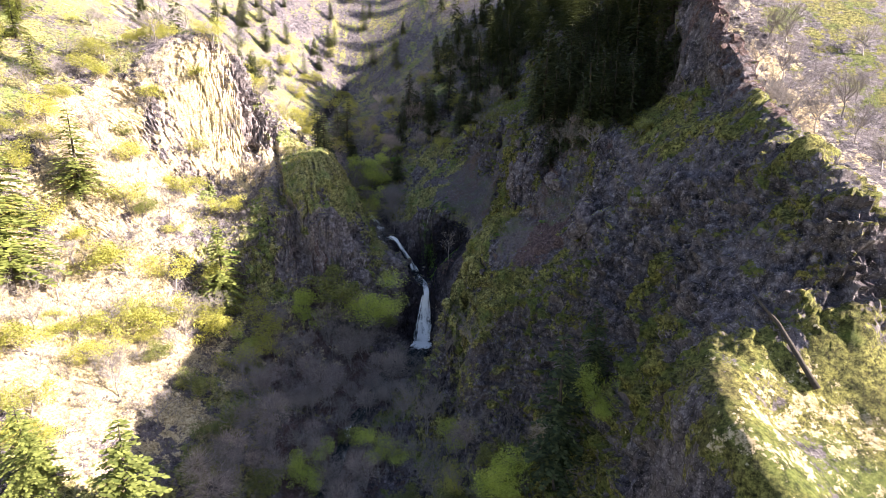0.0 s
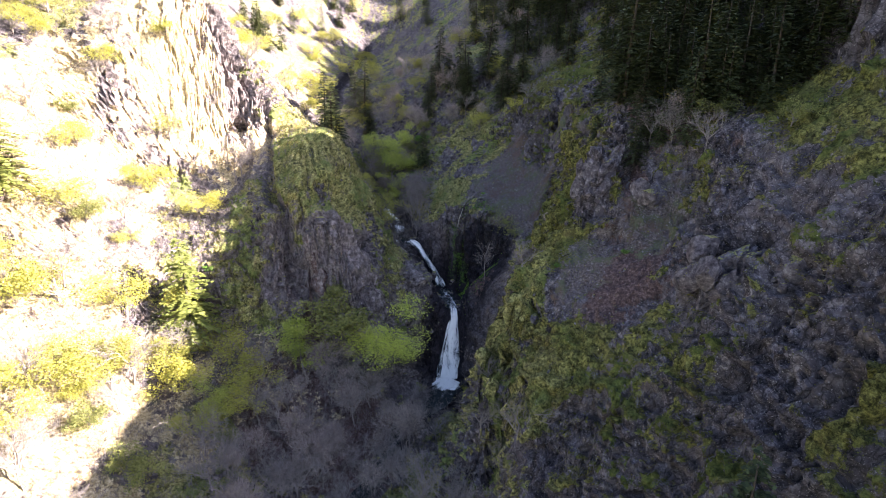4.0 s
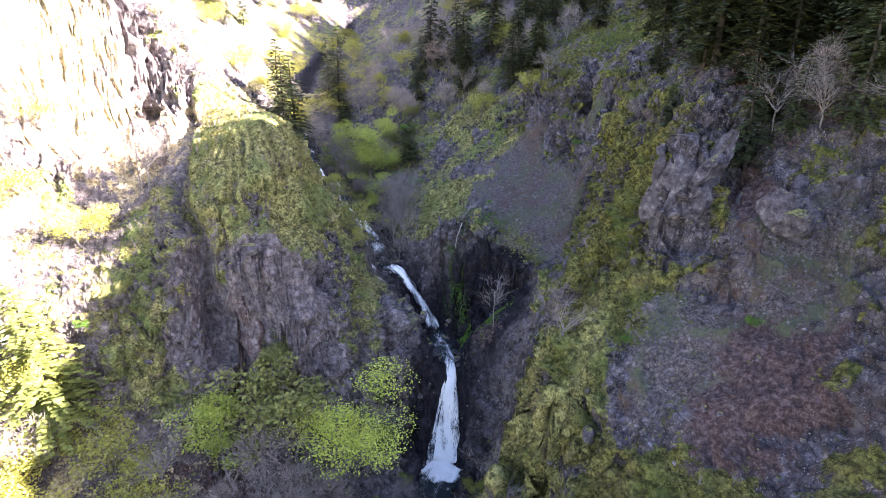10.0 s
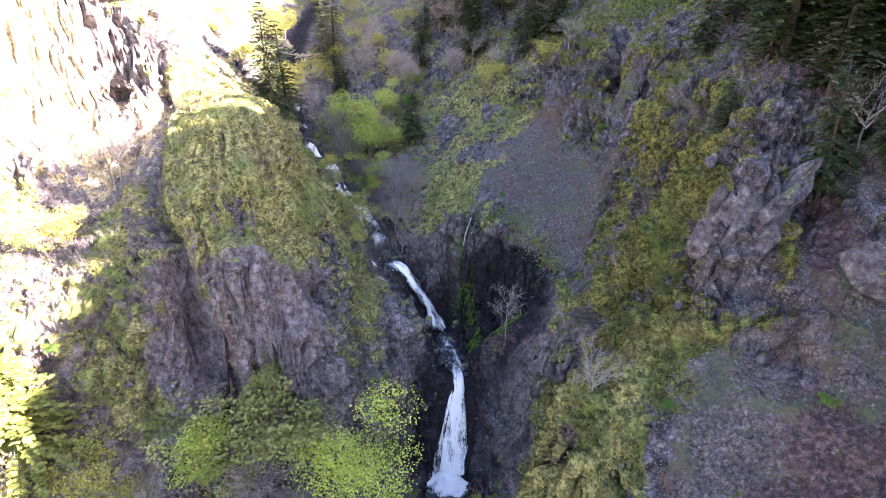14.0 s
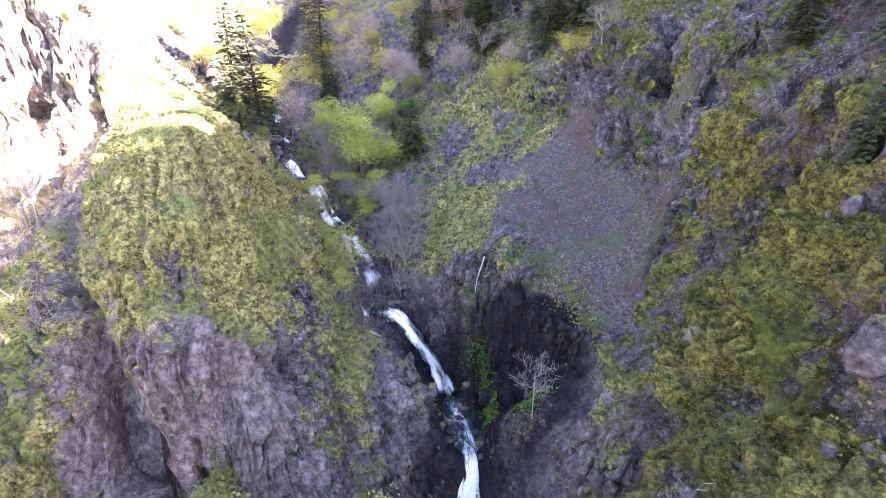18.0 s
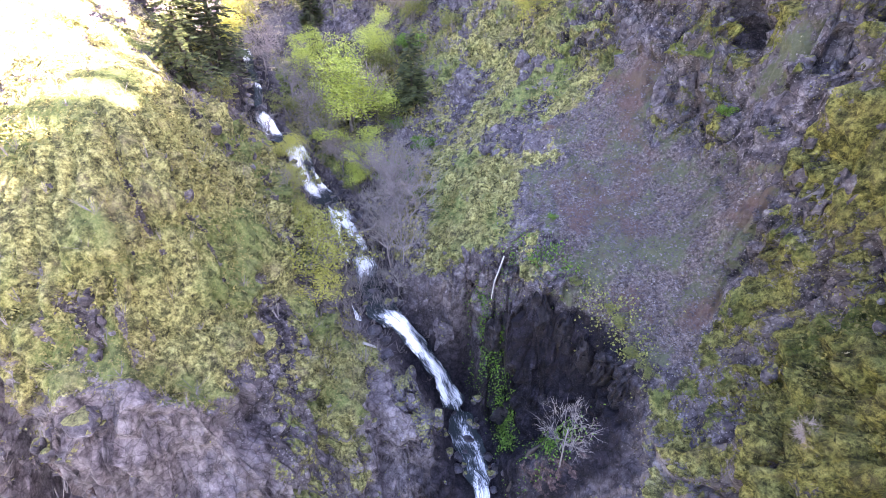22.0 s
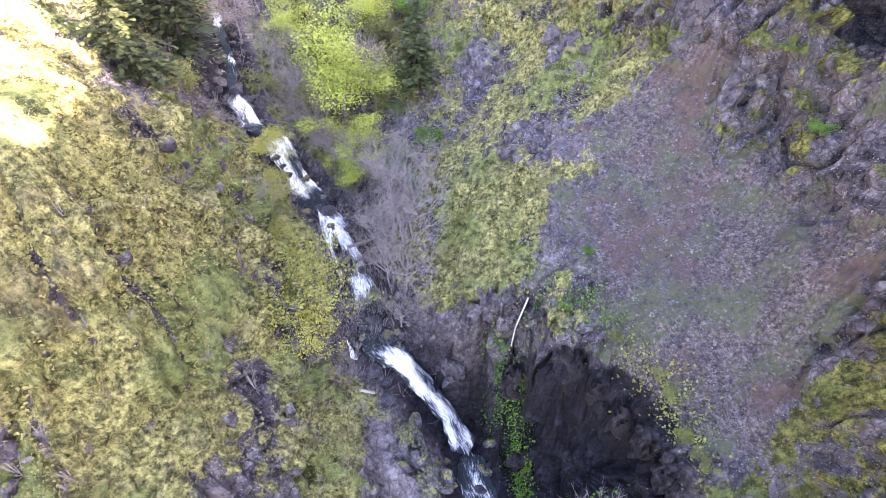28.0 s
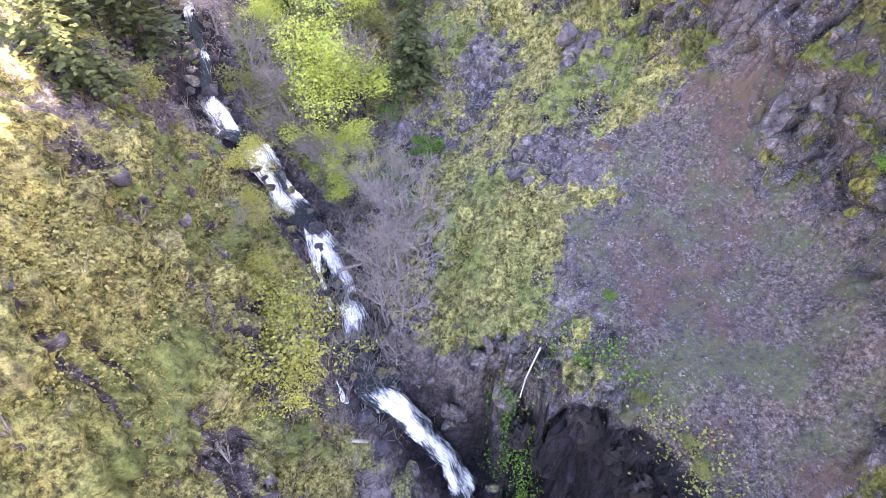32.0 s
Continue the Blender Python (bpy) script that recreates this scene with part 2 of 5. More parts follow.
LINES = dict(
    creek=CREEK,
    dome_foot=[(-8.4, 98.4, 2.6), (-10, 95.3, 1.6), (-13.6, 93.8, 4.1), (-18.8, 91.7, 7.8), (-25.1, 90.7, 9.8), (-31.4, 88.1, 11.4), (-37.6, 89.1, 15.6), (-44.9, 84.9, 16.1)],
    dome_brow=[(-6.9, 102.7, 13.1), (-9.4, 104.8, 17.3), (-13.6, 103.7, 19.6), (-16.6, 98.8, 19.9), (-18.5, 100.6, 27.2), (-22.4, 95.0, 26.2), (-26.1, 94, 27.7), (-31.3, 95, 28.4), (-35.5, 96, 28.1), (-38.1, 92.1, 24.5)],
    dome_lip=[(-26.4, 94.4, 29.0), (-23.9, 94.3, 28.6), (-21.4, 95.6, 29.4), (-19.7, 97.4, 29.4)],
    dome_toe=[(-20.9, 93.6, 15.6), (-27, 94.6, 17.7), (-32.4, 92.7, 16.6)],
    dome_side=[(-12.9, 106.3, 19.4), (-16.2, 107.8, 23), (-18, 105.9, 27.1), (-19.8, 103.9, 29.5), (-24, 96.9, 30.7), (-28.7, 96.7, 31.6), (-34.7, 102.7, 34.3)],
    dome_crest=[(-19.6, 108.3, 31.8), (-22.2, 109.4, 37.9), (-21.4, 104.3, 35.0), (-23.0, 100.8, 35.4), (-26, 102.1, 37.3), (-27.3, 107.4, 40.9), (-26, 112.2, 41.3), (-34.6, 105.9, 37.9)],
    dome_back=[(-16.8, 112.4, 22.5), (-19, 117, 25.4), (-22.3, 114.1, 32.7), (-24.5, 116.3, 36.8), (-23, 121.5, 28.4), (-26.2, 124, 32.6), (-31.3, 131, 37), (-36.6, 142.6, 43.1)],
    left_bank=[(-19.0, 120.6, 24.6), (-20.6, 123.2, 25.2), (-22.6, 125.4, 26.6), (-25.4, 127.4, 30.6)],
    bluff_foot=[(-38.6, 111.5, 39.3), (-42.6, 111.6, 41.5), (-49, 107, 41.3), (-55, 104, 42), (-62, 100, 44)],
    bluff_top=[(-40.8, 114.5, 49), (-43.5, 112.7, 53.5), (-45, 112, 57.5), (-50.5, 109.2, 58.5), (-57, 106.7, 57), (-63, 103.5, 52)],
    bluff_back=[(-38.6, 124.3, 46.1), (-47, 128.4, 54.5), (-60.5, 130.5, 62.9), (-75.1, 118.1, 65.9)],
    left_slope=[(-61.6, 88.3, 39.6), (-49.8, 85.9, 23.9), (-62.2, 80.4, 27), (-54.7, 71.6, 15.5), (-40.5, 68.3, 8.6), (-29.3, 69.2, 3.9), (-23, 74.7, -0.7), (-18.9, 85, 2.5)],
    left_near=[(-29.2, 48.1, -4.6), (-41.7, 48.1, 3.8), (-60.5, 50.2, 16.3), (-83.4, 58.4, 35.2), (-88.7, 94.4, 57.4), (-88.7, 125.2, 73.3), (-35.4, 22.5, -11.1), (-57.3, 17.4, 5.6), (-93.8, 17.4, 30.7)],
    spur_foot=[(-8.4, 76.9, -2.3), (-4.2, 83.1, -1.2), (-1.1, 90.3, -0.6), (0.4, 94.9, 1), (3.2, 65, 3.8), (9.5, 57, 5.8), (12.1, 46.8, 4.6), (11.6, 36.6, 3.5), (8.5, 23.2, -0.8)],
    spur_brow=[(4.8, 67.3, 15.8), (1.9, 74.4, 18.5), (1.1, 79.9, 18.9), (3.5, 86.7, 19.6), (7.7, 89.9, 23.7), (6.3, 94.3, 18.1)],
    spur_face=[(5.8, 68.5, 19.2), (3.2, 78.8, 23.7), (9.3, 81.8, 28.9), (11.5, 77.8, 26.9), (13.7, 74.8, 27.5), (16.9, 73.5, 28.1), (14.9, 81.3, 30.8), (20.5, 78, 32.4)],
    spur_crest=[(10.5, 89.5, 27.9), (14.5, 85.1, 34.1), (17.3, 82.4, 36.2), (20.7, 81.5, 36.2), (21.6, 89.4, 42.5), (26.7, 80.3, 43.7), (26.3, 90.1, 46.6)],
    low_rib=[(4.0, 96.4, 18.9), (6.5, 96.8, 24.0), (8.4, 93.9, 26.4), (10.6, 91.4, 28.6)],
    pinnacle_foot=[(10.6, 86.2, 31.6), (11.7, 84.6, 33.0), (13.3, 84.2, 33.2), (15.6, 84.6, 34.6)],
    pinnacle=[(12.2, 86.4, 36.6), (13.3, 86.3, 40.2), (14.4, 86.6, 41.6), (15.8, 86.5, 39.6), (17.0, 86.0, 36.2)],
    pinnacle_back=[(13.0, 89.4, 36.0), (15.0, 89.6, 37.4), (17.6, 88.4, 36.8)],
    shelf=[(3.5, 96.8, 16), (3, 98.8, 17.9), (1, 101.5, 18), (-1.1, 102.8, 15.8), (2.6, 103.9, 19.2)],
    shelf_foot=[(-1.9, 100.1, 9.3), (-0.1, 97.1, 7.2), (-2.8, 104.2, 12.5), (-4.2, 108.3, 14.1)],
    hollow_foot=[(-2.1, 109.2, 14.7), (0.8, 108.3, 17.9), (3.1, 106.6, 18.3)],
    hollow_rim=[(-8, 112.6, 22.6), (-5.6, 112.9, 25.1), (-3.6, 111.2, 24.4), (-0.6, 109.7, 23.3), (1.2, 109.7, 25.1), (3.8, 106.9, 23.9), (5.4, 104.1, 24.1), (5.2, 99.9, 20.8)],
    scree=[(1.1, 115.8, 29.7), (8.1, 108.8, 28.1), (9.1, 112.9, 30.7), (12.5, 114.5, 33.4), (11.1, 105.3, 28), (9.7, 100.3, 25.8), (12.4, 105, 30.2), (12.1, 118.6, 35.5), (9.6, 122.7, 38.4)],
    right_wall=[(15.5, 100.8, 36.7), (16.9, 105.2, 41.1), (16.9, 112.7, 38), (15.4, 122.1, 39.1), (20.8, 101.1, 46.2), (22, 112.9, 47.9), (23.1, 126.2, 51.2)],
    rib=[(-8.9, 115.6, 25.3), (-6.3, 119.3, 29.3), (-2.4, 123.7, 31.9), (-0.3, 129.3, 35.2), (-5.5, 134.7, 33.8), (8.2, 127.8, 38.9)],
    high_crag=[(8.6, 127.5, 43.0), (9.4, 128.6, 46.6), (15.2, 120.5, 43.0), (15.9, 121.4, 46.4), (17.0, 92.4, 42.4), (17.8, 94.0, 44.6)],
    gully=[(-12.1, 117.1, 23.6), (-13.1, 123.2, 25.4), (-14.5, 128.5, 27.2), (-17.5, 137, 31), (-13.6, 145.9, 40)],
    head=[(4.2, 132.9, 41.9), (16.7, 150.6, 54.5), (-21, 161.2, 47.4), (-5.3, 166.7, 56.8), (31.4, 152.1, 69.1), (33.6, 121.4, 57.3), (33.6, 101, 53)],
    cliff_foot=[(14.2, 56.1, 11), (16.3, 43.4, 11.9), (15.3, 35.8, 11.8), (14.8, 26.6, 9.6)],
    cliff_face=[(32.9, 70.9, 44.5), (19.6, 57.6, 22.9), (22.8, 46.8, 24.2), (18.3, 42.3, 18.7), (19.6, 70.9, 28.8), (23.8, 69.4, 34.9), (25, 61.9, 35.5), (24.4, 43.7, 30.6)],
    near_bluff=[(19.3, 37.6, 24.6), (27, 37.6, 30.1), (26.3, 34.6, 27.4), (24, 31, 24.8), (30, 31.5, 25.2), (29.1, 41.7, 34.6), (25, 25, 22), (30.5, 26, 22.8)],
    bluff_edge=[(18.6, 37.5, 24.5), (18.2, 34, 24.2), (17.9, 30, 23.2), (17.8, 27, 22), (17.8, 22, 20), (17.9, 17, 18)],
    bluff_wall=[(16.6, 37, 13), (16.2, 33, 12), (15.8, 28, 10.5), (15.5, 22, 8), (15.5, 17, 6)],
    crest=[(47, 113, 80), (44.5, 105, 72.5), (43, 100, 73.2), (42.2, 95.5, 74), (41.8, 92.3, 74), (41, 86, 70), (40.5, 78, 62.8), (40, 65.4, 50.5), (37.4, 54, 46), (34.6, 45, 43), (34, 40, 40.3), (34.9, 38, 35.5), (35.5, 36, 30), (35.6, 33.5, 27), (34, 29, 25), (32, 19, 18)],
    crest_face=[(40, 100, 62), (40, 92, 63), (38.6, 78, 53), (36.7, 60.5, 46), (33.3, 49.7, 42), (32.2, 43.8, 38.8)],
    crest_lee=[(46, 100, 63), (45, 92, 62), (44, 78, 52), (43.5, 65, 46), (41, 54, 41.5), (38, 45, 38), (38.5, 41, 35)],
    beyond=[(50, 80, 43), (47, 62, 36), (42, 48, 31), (41, 38, 24), (38, 27, 19), (60, 95, 55), (58, 65, 34), (55, 30, 12), (60, -10, -15), (90, 60, 30), (80, 100, 62)],
    far=[(-150, 20, 40), (-130, 100, 85), (-140, 200, 115), (-94, 171.3, 90.4), (-70, 260, 110), (0, 260, 112), (60, 200, 105), (73.4, 143, 91.8), (150, 180, 110), (150, 60, 50), (0, 400, 170), (-300, 300, 190), (300, 300, 190), (-300, 0, 60), (300, 0, 40)],
    behind=[(-15, -10, -26), (-80, -20, 10), (40, -20, -12), (0, -80, -45), (-150, -120, -30), (150, -120, -40), (0, -400, -60), (-350, -350, -50), (350, -350, -50)],
)


def breakline_points():
    spots = []
    for name, line in LINES.items():
        for a, b in zip(line, line[1:]):
            a, b = np.array(a, float), np.array(b, float)
            if name in ("far", "behind", "left_near", "beyond", "head", "near_bluff", "cliff_face", "spur_face", "left_slope", "dome_crest", "scree", "right_wall", "shelf_foot"):
                steps = 1
            else:
                steps = max(1, int(np.linalg.norm(b - a) / 3.0))
            spots += [a + (b - a) * k / steps for k in range(steps)]
        spots.append(np.array(line[-1], float))
    return np.array(spots)


KNOTS = breakline_points()


def land_weights():
    d = np.hypot(KNOTS[:, None, 0] - KNOTS[None, :, 0], KNOTS[:, None, 1] - KNOTS[None, :, 1])
    n = len(KNOTS)
    plane = np.column_stack([np.ones(n), KNOTS[:, :2] / 100])
    a = np.zeros((n + 3, n + 3))
    a[:n, :n] = np.sqrt(d * d + 0.36) - 0.15 * np.eye(n)
    a[:n, n:], a[n:, :n] = plane, plane.T
    return np.linalg.solve(a, np.concatenate([KNOTS[:, 2], np.zeros(3)]))


WEIGHTS = land_weights()


def land(x, y):
    """The height of the bare land, without its crags, at arrays of places."""
    x, y = np.asarray(x, float), np.asarray(y, float)
    z = WEIGHTS[-3] + WEIGHTS[-2] * x / 100 + WEIGHTS[-1] * y / 100
    for (kx, ky, _), w in zip(KNOTS, WEIGHTS):
        z = z + w * np.sqrt((x - kx) ** 2 + (y - ky) ** 2 + 0.36)
    return z


def spread(lo, hi, core_lo, core_hi, step, grow):
    """Grid lines: even in the core, wider and wider outside it."""
    inner = list(np.arange(core_lo, core_hi + step / 2, step))
    left, right, d = [], [], step
    x = core_lo
    while x > lo:
        d *= grow
        x -= d
        left.append(x)
    x, d = core_hi, step
    while x < hi:
        d *= grow
        x += d
        right.append(x)
    return np.array(left[::-1] + inner + right)


def along(line, x, y):
    """Distance from a line in plan, and the line's height at the nearest place."""
    best, height = np.full(np.shape(x), 1e9), np.zeros(np.shape(x))
    for (ax, ay, az), (bx, by, bz) in zip(line, line[1:]):
        t = np.clip(((x - ax) * (bx - ax) + (y - ay) * (by - ay)) / ((bx - ax) ** 2 + (by - ay) ** 2), 0, 1)
        d = np.hypot(x - ax - t * (bx - ax), y - ay - t * (by - ay))
        near = d < best
        best, height = np.where(near, d, best), np.where(near, az + t * (bz - az), height)
    return best, height


def oval(x, y, ragged, cx, cy, rx, ry, turn=0.0):
    """1 inside a soft oval patch with a ragged rim, 0 well outside."""
    c, s = math.cos(radians(turn)), math.sin(radians(turn))
    u, v = ((x - cx) * c + (y - cy) * s) / rx, (-(x - cx) * s + (y - cy) * c) / ry
    return 1 - smooth(0.45, 1.35, np.hypot(u, v) + 0.8 * ragged)


CREVICES = [  # half width, depth, line
    (0.9, 3.6, [(-36, 106, 0), (-35, 103, 0), (-33.6, 99.7, 0), (-31, 96.4, 0), (-29, 95.2, 0), (-27.4, 93.6, 0), (-26.2, 91.8, 0)]),
    (0.55, 2.2, [(-39.8, 119, 0), (-38.8, 115.7, 0), (-37.6, 112, 0), (-36.2, 108.8, 0), (-35.3, 106, 0)]),
    (0.6, 1.6, [(-12.4, 107.5, 0), (-11.2, 103.5, 0), (-10.4, 99, 0)]),
    (0.5, 1.3, [(-15.6, 107, 0), (-14.6, 102.5, 0), (-13.6, 98, 0)]),
    (0.8, 1.8, [(-3.4, 111.6, 0), (-3, 109.6, 0), (-2.6, 108, 0)]),
    (0.7, 1.5, [(-5.8, 112.8, 0), (-6.2, 111.2, 0)]),
    (0.6, 1.3, [(21, 72, 0), (23.6, 69, 0), (27.5, 66, 0)]),
    (0.6, 1.3, [(20.4, 60.5, 0), (24, 61.5, 0), (28, 58, 0)]),
]


def build_land():
    xs = spread(-600, 600, -48, 34, 0.18, 1.035)
    ys = spread(-600, 700, 28, 142, 0.18, 1.035)
    gx, gy = np.meshgrid(xs, ys)
    z = land(gx, gy)
    ragged = fbm(gx, gy, 0 * gx, 5.0, 4)
    sx, sy = np.gradient(z, xs, axis=1), np.gradient(z, ys, axis=0)
    steep = np.hypot(sx, sy)
    stream, level = along(CREEK, gx, gy)
    z = np.where(stream < 3, np.minimum(z, level - 0.25 + (z - level + 0.25) * smooth(0.9, 2.6, stream)), z)
    calm = smooth(0.8, 4.0, stream)
    cliff = smooth(0.7, 1.9, steep)
    # crags: jointed, upright blocks and ledges on the steep faces, hummocks on the rest
    def patches(*rows):
        return np.maximum.reduce([strength * oval(gx, gy, ragged, *row) for strength, *row in rows])
    scree = patches((1, 8, 112, 6.5, 8, -25), (0.95, 1.8, 116.8, 3, 4.5), (0.9, 5, 117, 5, 5), (0.95, 4.9, 122, 3.8, 5), (0.7, 12, 79, 5, 4), (0.8, 19.5, 80, 4, 4), (0.95, -54, 70, 20, 20), (0.8, -60, 92, 14, 14), (0.4, 25, 31, 5, 6))
    warp = 2.5 * fbm(gx, gy, z, 8.0, 2)
    big = 0.34 - np.abs(fbm(gx + warp, gy - warp, z * 0.7, 6.5, 4))
    mid = 0.3 - np.abs(fbm(gx + warp, gy, z * 0.8 + warp, 2.3, 3))
    joint = smooth(0.09, 0.0, np.abs(fbm(gx + 0.4 * warp, gy + 0.4 * warp, z * 0.16, 2.6, 2)))
    bed = (z / 3.4 + 0.35 * warp) % 1.0
    ledge = (z / 1.25 + 0.5 * warp + 0.4 * perlin(gx / 1.7, gy / 1.7, z / 3)) % 1.0
    rough = (0.45 + 0.75 * cliff) * 2.6 * (big - 0.15) + (0.35 + 0.5 * cliff) * 2.1 * (mid - 0.12) + cliff * (0.9 * (bed - 0.5) + 0.55 * (ledge - 0.5) - 0.9 * joint)
    rough = rough + (0.12 + 0.6 * cliff) * (0.25 - np.abs(fbm(gx, gy, z, 1.1, 3)))
    rough = rough + (1 - cliff) * (0.9 * np.abs(fbm(gx + 0.3 * warp, gy, z * 0.7, 1.5, 2)) + 0.35 * np.abs(perlin(gx / 0.55, gy / 0.55, z / 0.7)) - 0.2)
    # sharp-edged blocks that stand out from the faces, each by its own amount
    slab = np.floor(3.0 * fbm(gx + 0.6 * warp, gy + 0.6 * warp, z * 0.45, 3.2, 2) + 0.8 * perlin(gx / 1.3, gy / 1.3, z / 2.2)) / 3.0
    rough = rough + (0.15 + cliff) * 0.85 * slab
    near_cliff = smooth(12, 18, gx) * smooth(82, 70, gy) * smooth(37, 46, gy) * smooth(40, 34, gx)
    rough = rough + near_cliff * 4.5 * (0.22 - np.abs(fbm(gy + 0.5 * warp, gx * 0.3, z * 0.1, 5.5, 3)))
    hollow = oval(gx, gy, ragged, 0, 108, 6, 5) * smooth(26, 24.5, z)
    rough = rough + hollow * 1.6 * (0.25 - np.abs(fbm(gx + 0.3 * warp, gy, z * 0.08, 1.8, 3)))
    rough = rough * (1 - 0.8 * smooth(14, 17, gx) * smooth(38, 34, gy))
    far = smooth(150, 190, gy) + smooth(14, -12, gy) + smooth(-62, -95, gx) + smooth(44, 75, gx)
    rough = rough * np.clip(1 - 0.96 * far, 0.04, 1) * calm * (1 - 0.8 * scree) * (1 - 0.8 * oval(gx, gy, ragged, 1.5, 100.5, 4, 4)) * (1 - 0.5 * oval(gx, gy, ragged, -50, 108, 12, 6))
    under, _ = along([(-27.5, 93.6, 0), (-24.2, 93.4, 0), (-21.4, 94.6, 0), (-19.4, 96.6, 0), (-17.6, 99.6, 0)], gx, gy)
    rough = rough - 1.1 * np.exp(-(under / 0.6) ** 2)
    # a small cave in the bluff
    rough = rough - 4.0 * np.exp(-((gx + 42.2) / 0.9) ** 2 - ((z - 41.9) / 0.9) ** 2) * smooth(116, 114, gy) * smooth(108, 110, gy)
    # runnels down the round of the dome
    turn, out = np.arctan2(gy - 112, gx + 31) * 14, np.hypot(gx + 31, gy - 112)
    runnel = np.abs(fbm(turn + 0.4 * warp, out * 0.13, 0 * z, 1.5, 4))
    dome = oval(gx, gy, ragged, -24, 104, 11, 10)
    rough = rough * (1 - 0.55 * dome) + dome * 1.8 * (0.22 - runnel) * smooth(4, 10, out)
    for half, depth, line in CREVICES:
        d, _ = along(line, gx + 0.5 * warp, gy - 0.4 * warp)
        rough = rough - depth * np.exp(-(d / half) ** 2)
    up = 1 / np.sqrt(1 + steep ** 2)
    gx2, gy2, z2 = gx - rough * sx * up, gy - rough * sy * up, z + rough * up
    co = np.stack([gx2, gy2, z2], -1).reshape(-1, 3)
    ny, nx = gx.shape
    idx = np.arange(nx * ny).reshape(ny, nx)
    quads = np.stack([idx[:-1, :-1], idx[:-1, 1:], idx[1:, 1:], idx[1:, :-1]], -1).reshape(-1, 4)
    me = bpy.data.meshes.new("ground")
    me.vertices.add(len(co))
    me.vertices.foreach_set("co", co.ravel())
    me.loops.add(quads.size)
    me.loops.foreach_set("vertex_index", quads.ravel().astype(np.int32))
    me.polygons.add(len(quads))
    me.polygons.foreach_set("loop_start", np.arange(0, quads.size, 4, dtype=np.int32))
    me.update(calc_edges=True)
    # what covers it: moss and grass on the gentler parts, scree, soil, bare rock where steep
    s2 = np.hypot(np.gradient(z2, axis=1) / np.gradient(xs)[None, :], np.gradient(z2, axis=0) / np.gradient(ys)[:, None])
    blotch = fbm(gx, gy, z, 9.0, 3) + 0.8 * fbm(gx, gy, z * 0.6, 2.6, 4)
    moss = 0.5 - 0.12 * np.clip(s2 - 1.1, -0.5, 2.5) + 0.5 * blotch + 0.22 * np.clip(rough, -1.2, 1.2)
    moss = moss + patches((0.6, -25, 105, 10, 10), (0.45, -5, 118.5, 3.5, 5.5, -20), (0.4, 13.5, 102, 4, 9, 10), (0.3, -22, 118, 5, 6), (0.45, 4, 79, 4, 8), (0.4, -15.5, 106.5, 3, 4), (0.35, -35, 94, 5, 5), (0.25, -4, 134, 5, 3), (0.45, 26, 31, 8, 8), (0.35, 8, 71, 5, 4))
    moss = moss + patches((0.4, 22, 47, 2.5, 9, -25), (0.4, 16.6, 86.2, 1.6, 3), (0.4, 9.5, 83.5, 4, 5), (0.35, 7.5, 92.5, 3.5, 4), (0.08, 17, 118, 8, 12), (0.3, 12, 95, 4, 5), (0.2, 5, 140, 14, 10)) - 0.12 * smooth(130, 145, gy)
    moss = moss - 0.6 * dome * smooth(0.32, 0.55, runnel + 0.2 * blotch)
    moss = moss - patches((0.55, -1.6, 123.6, 2.4, 2.2), (0.55, -5.2, 134, 3, 3), (0.35, 24, 67, 6, 9), (0.3, 27, 52, 8, 14), (0.4, 56, 82, 16, 34), (0.5, 13.6, 85.3, 2.6, 1.8), (0.65, -18, 94.5, 9, 3.4), (0.5, -10, 104, 3, 5), (0.1, 17, 120, 4, 8), (0.5, -49, 108, 13, 5))
    soil = patches((0.9, -22, 83, 14, 10), (0.85, 15.5, 76, 5, 6), (0.85, 18.6, 85, 1.8, 5), (0.3, 1, 101.5, 4, 4), (0.6, 26, 98, 8, 16), (0.7, 50, 70, 12, 30), (0.2, 6.5, 122, 3, 4), (0.7, -17, 66, 12, 10))
    moss = moss - 0.8 * np.maximum(scree, soil) - smooth(3, 0.8, stream)
    # Wet beside the water; in the hollow, below its rim, shade painted as darkening.
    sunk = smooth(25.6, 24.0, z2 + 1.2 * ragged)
    wet_shade = np.clip(sunk * patches((1.3, -0.3, 107.0, 6, 5), (1.2, 3.0, 105.0, 4, 5)) + patches((1, -5, 99, 5, 6), (0.35, -6, 111, 2.4, 2.4), (0.6, 1, 101.5, 4, 4)) + smooth(3.0, 1.0, stream), 0, 1)
    moss = moss - 0.7 * wet_shade
    scree = scree * (1 - wet_shade)
    cover = np.stack([np.clip(moss, 0, 1), np.clip(scree, 0, 1), np.clip(0.9 * soil + 0.5 * fbm(gx, gy, z, 5.0, 3), 0, 1), wet_shade], -1)
    layer = me.color_attributes.new("cover", "FLOAT_COLOR", "POINT")
    # The bluff patch lays straw colour on bare rock, the dome foot's on soil.
    straw = np.clip(patches((0.75, -54, 68, 20, 22), (0.7, -62, 92, 16, 16), (0.6, -49, 108.5, 14, 6), (0.4, 25, 30, 7, 6), (0.42, -27, 85, 9, 6), (0.5, 56, 84, 12, 24), (0.5, -60, 150, 30, 30), (0.5, -45, 128, 12, 10)) + 0.25 * blotch, 0, 1)
    second = me.color_attributes.new("dry_grass", "FLOAT_COLOR", "POINT")
    second.data.foreach_set("color", np.repeat(straw.reshape(-1), 4).astype(np.float32))
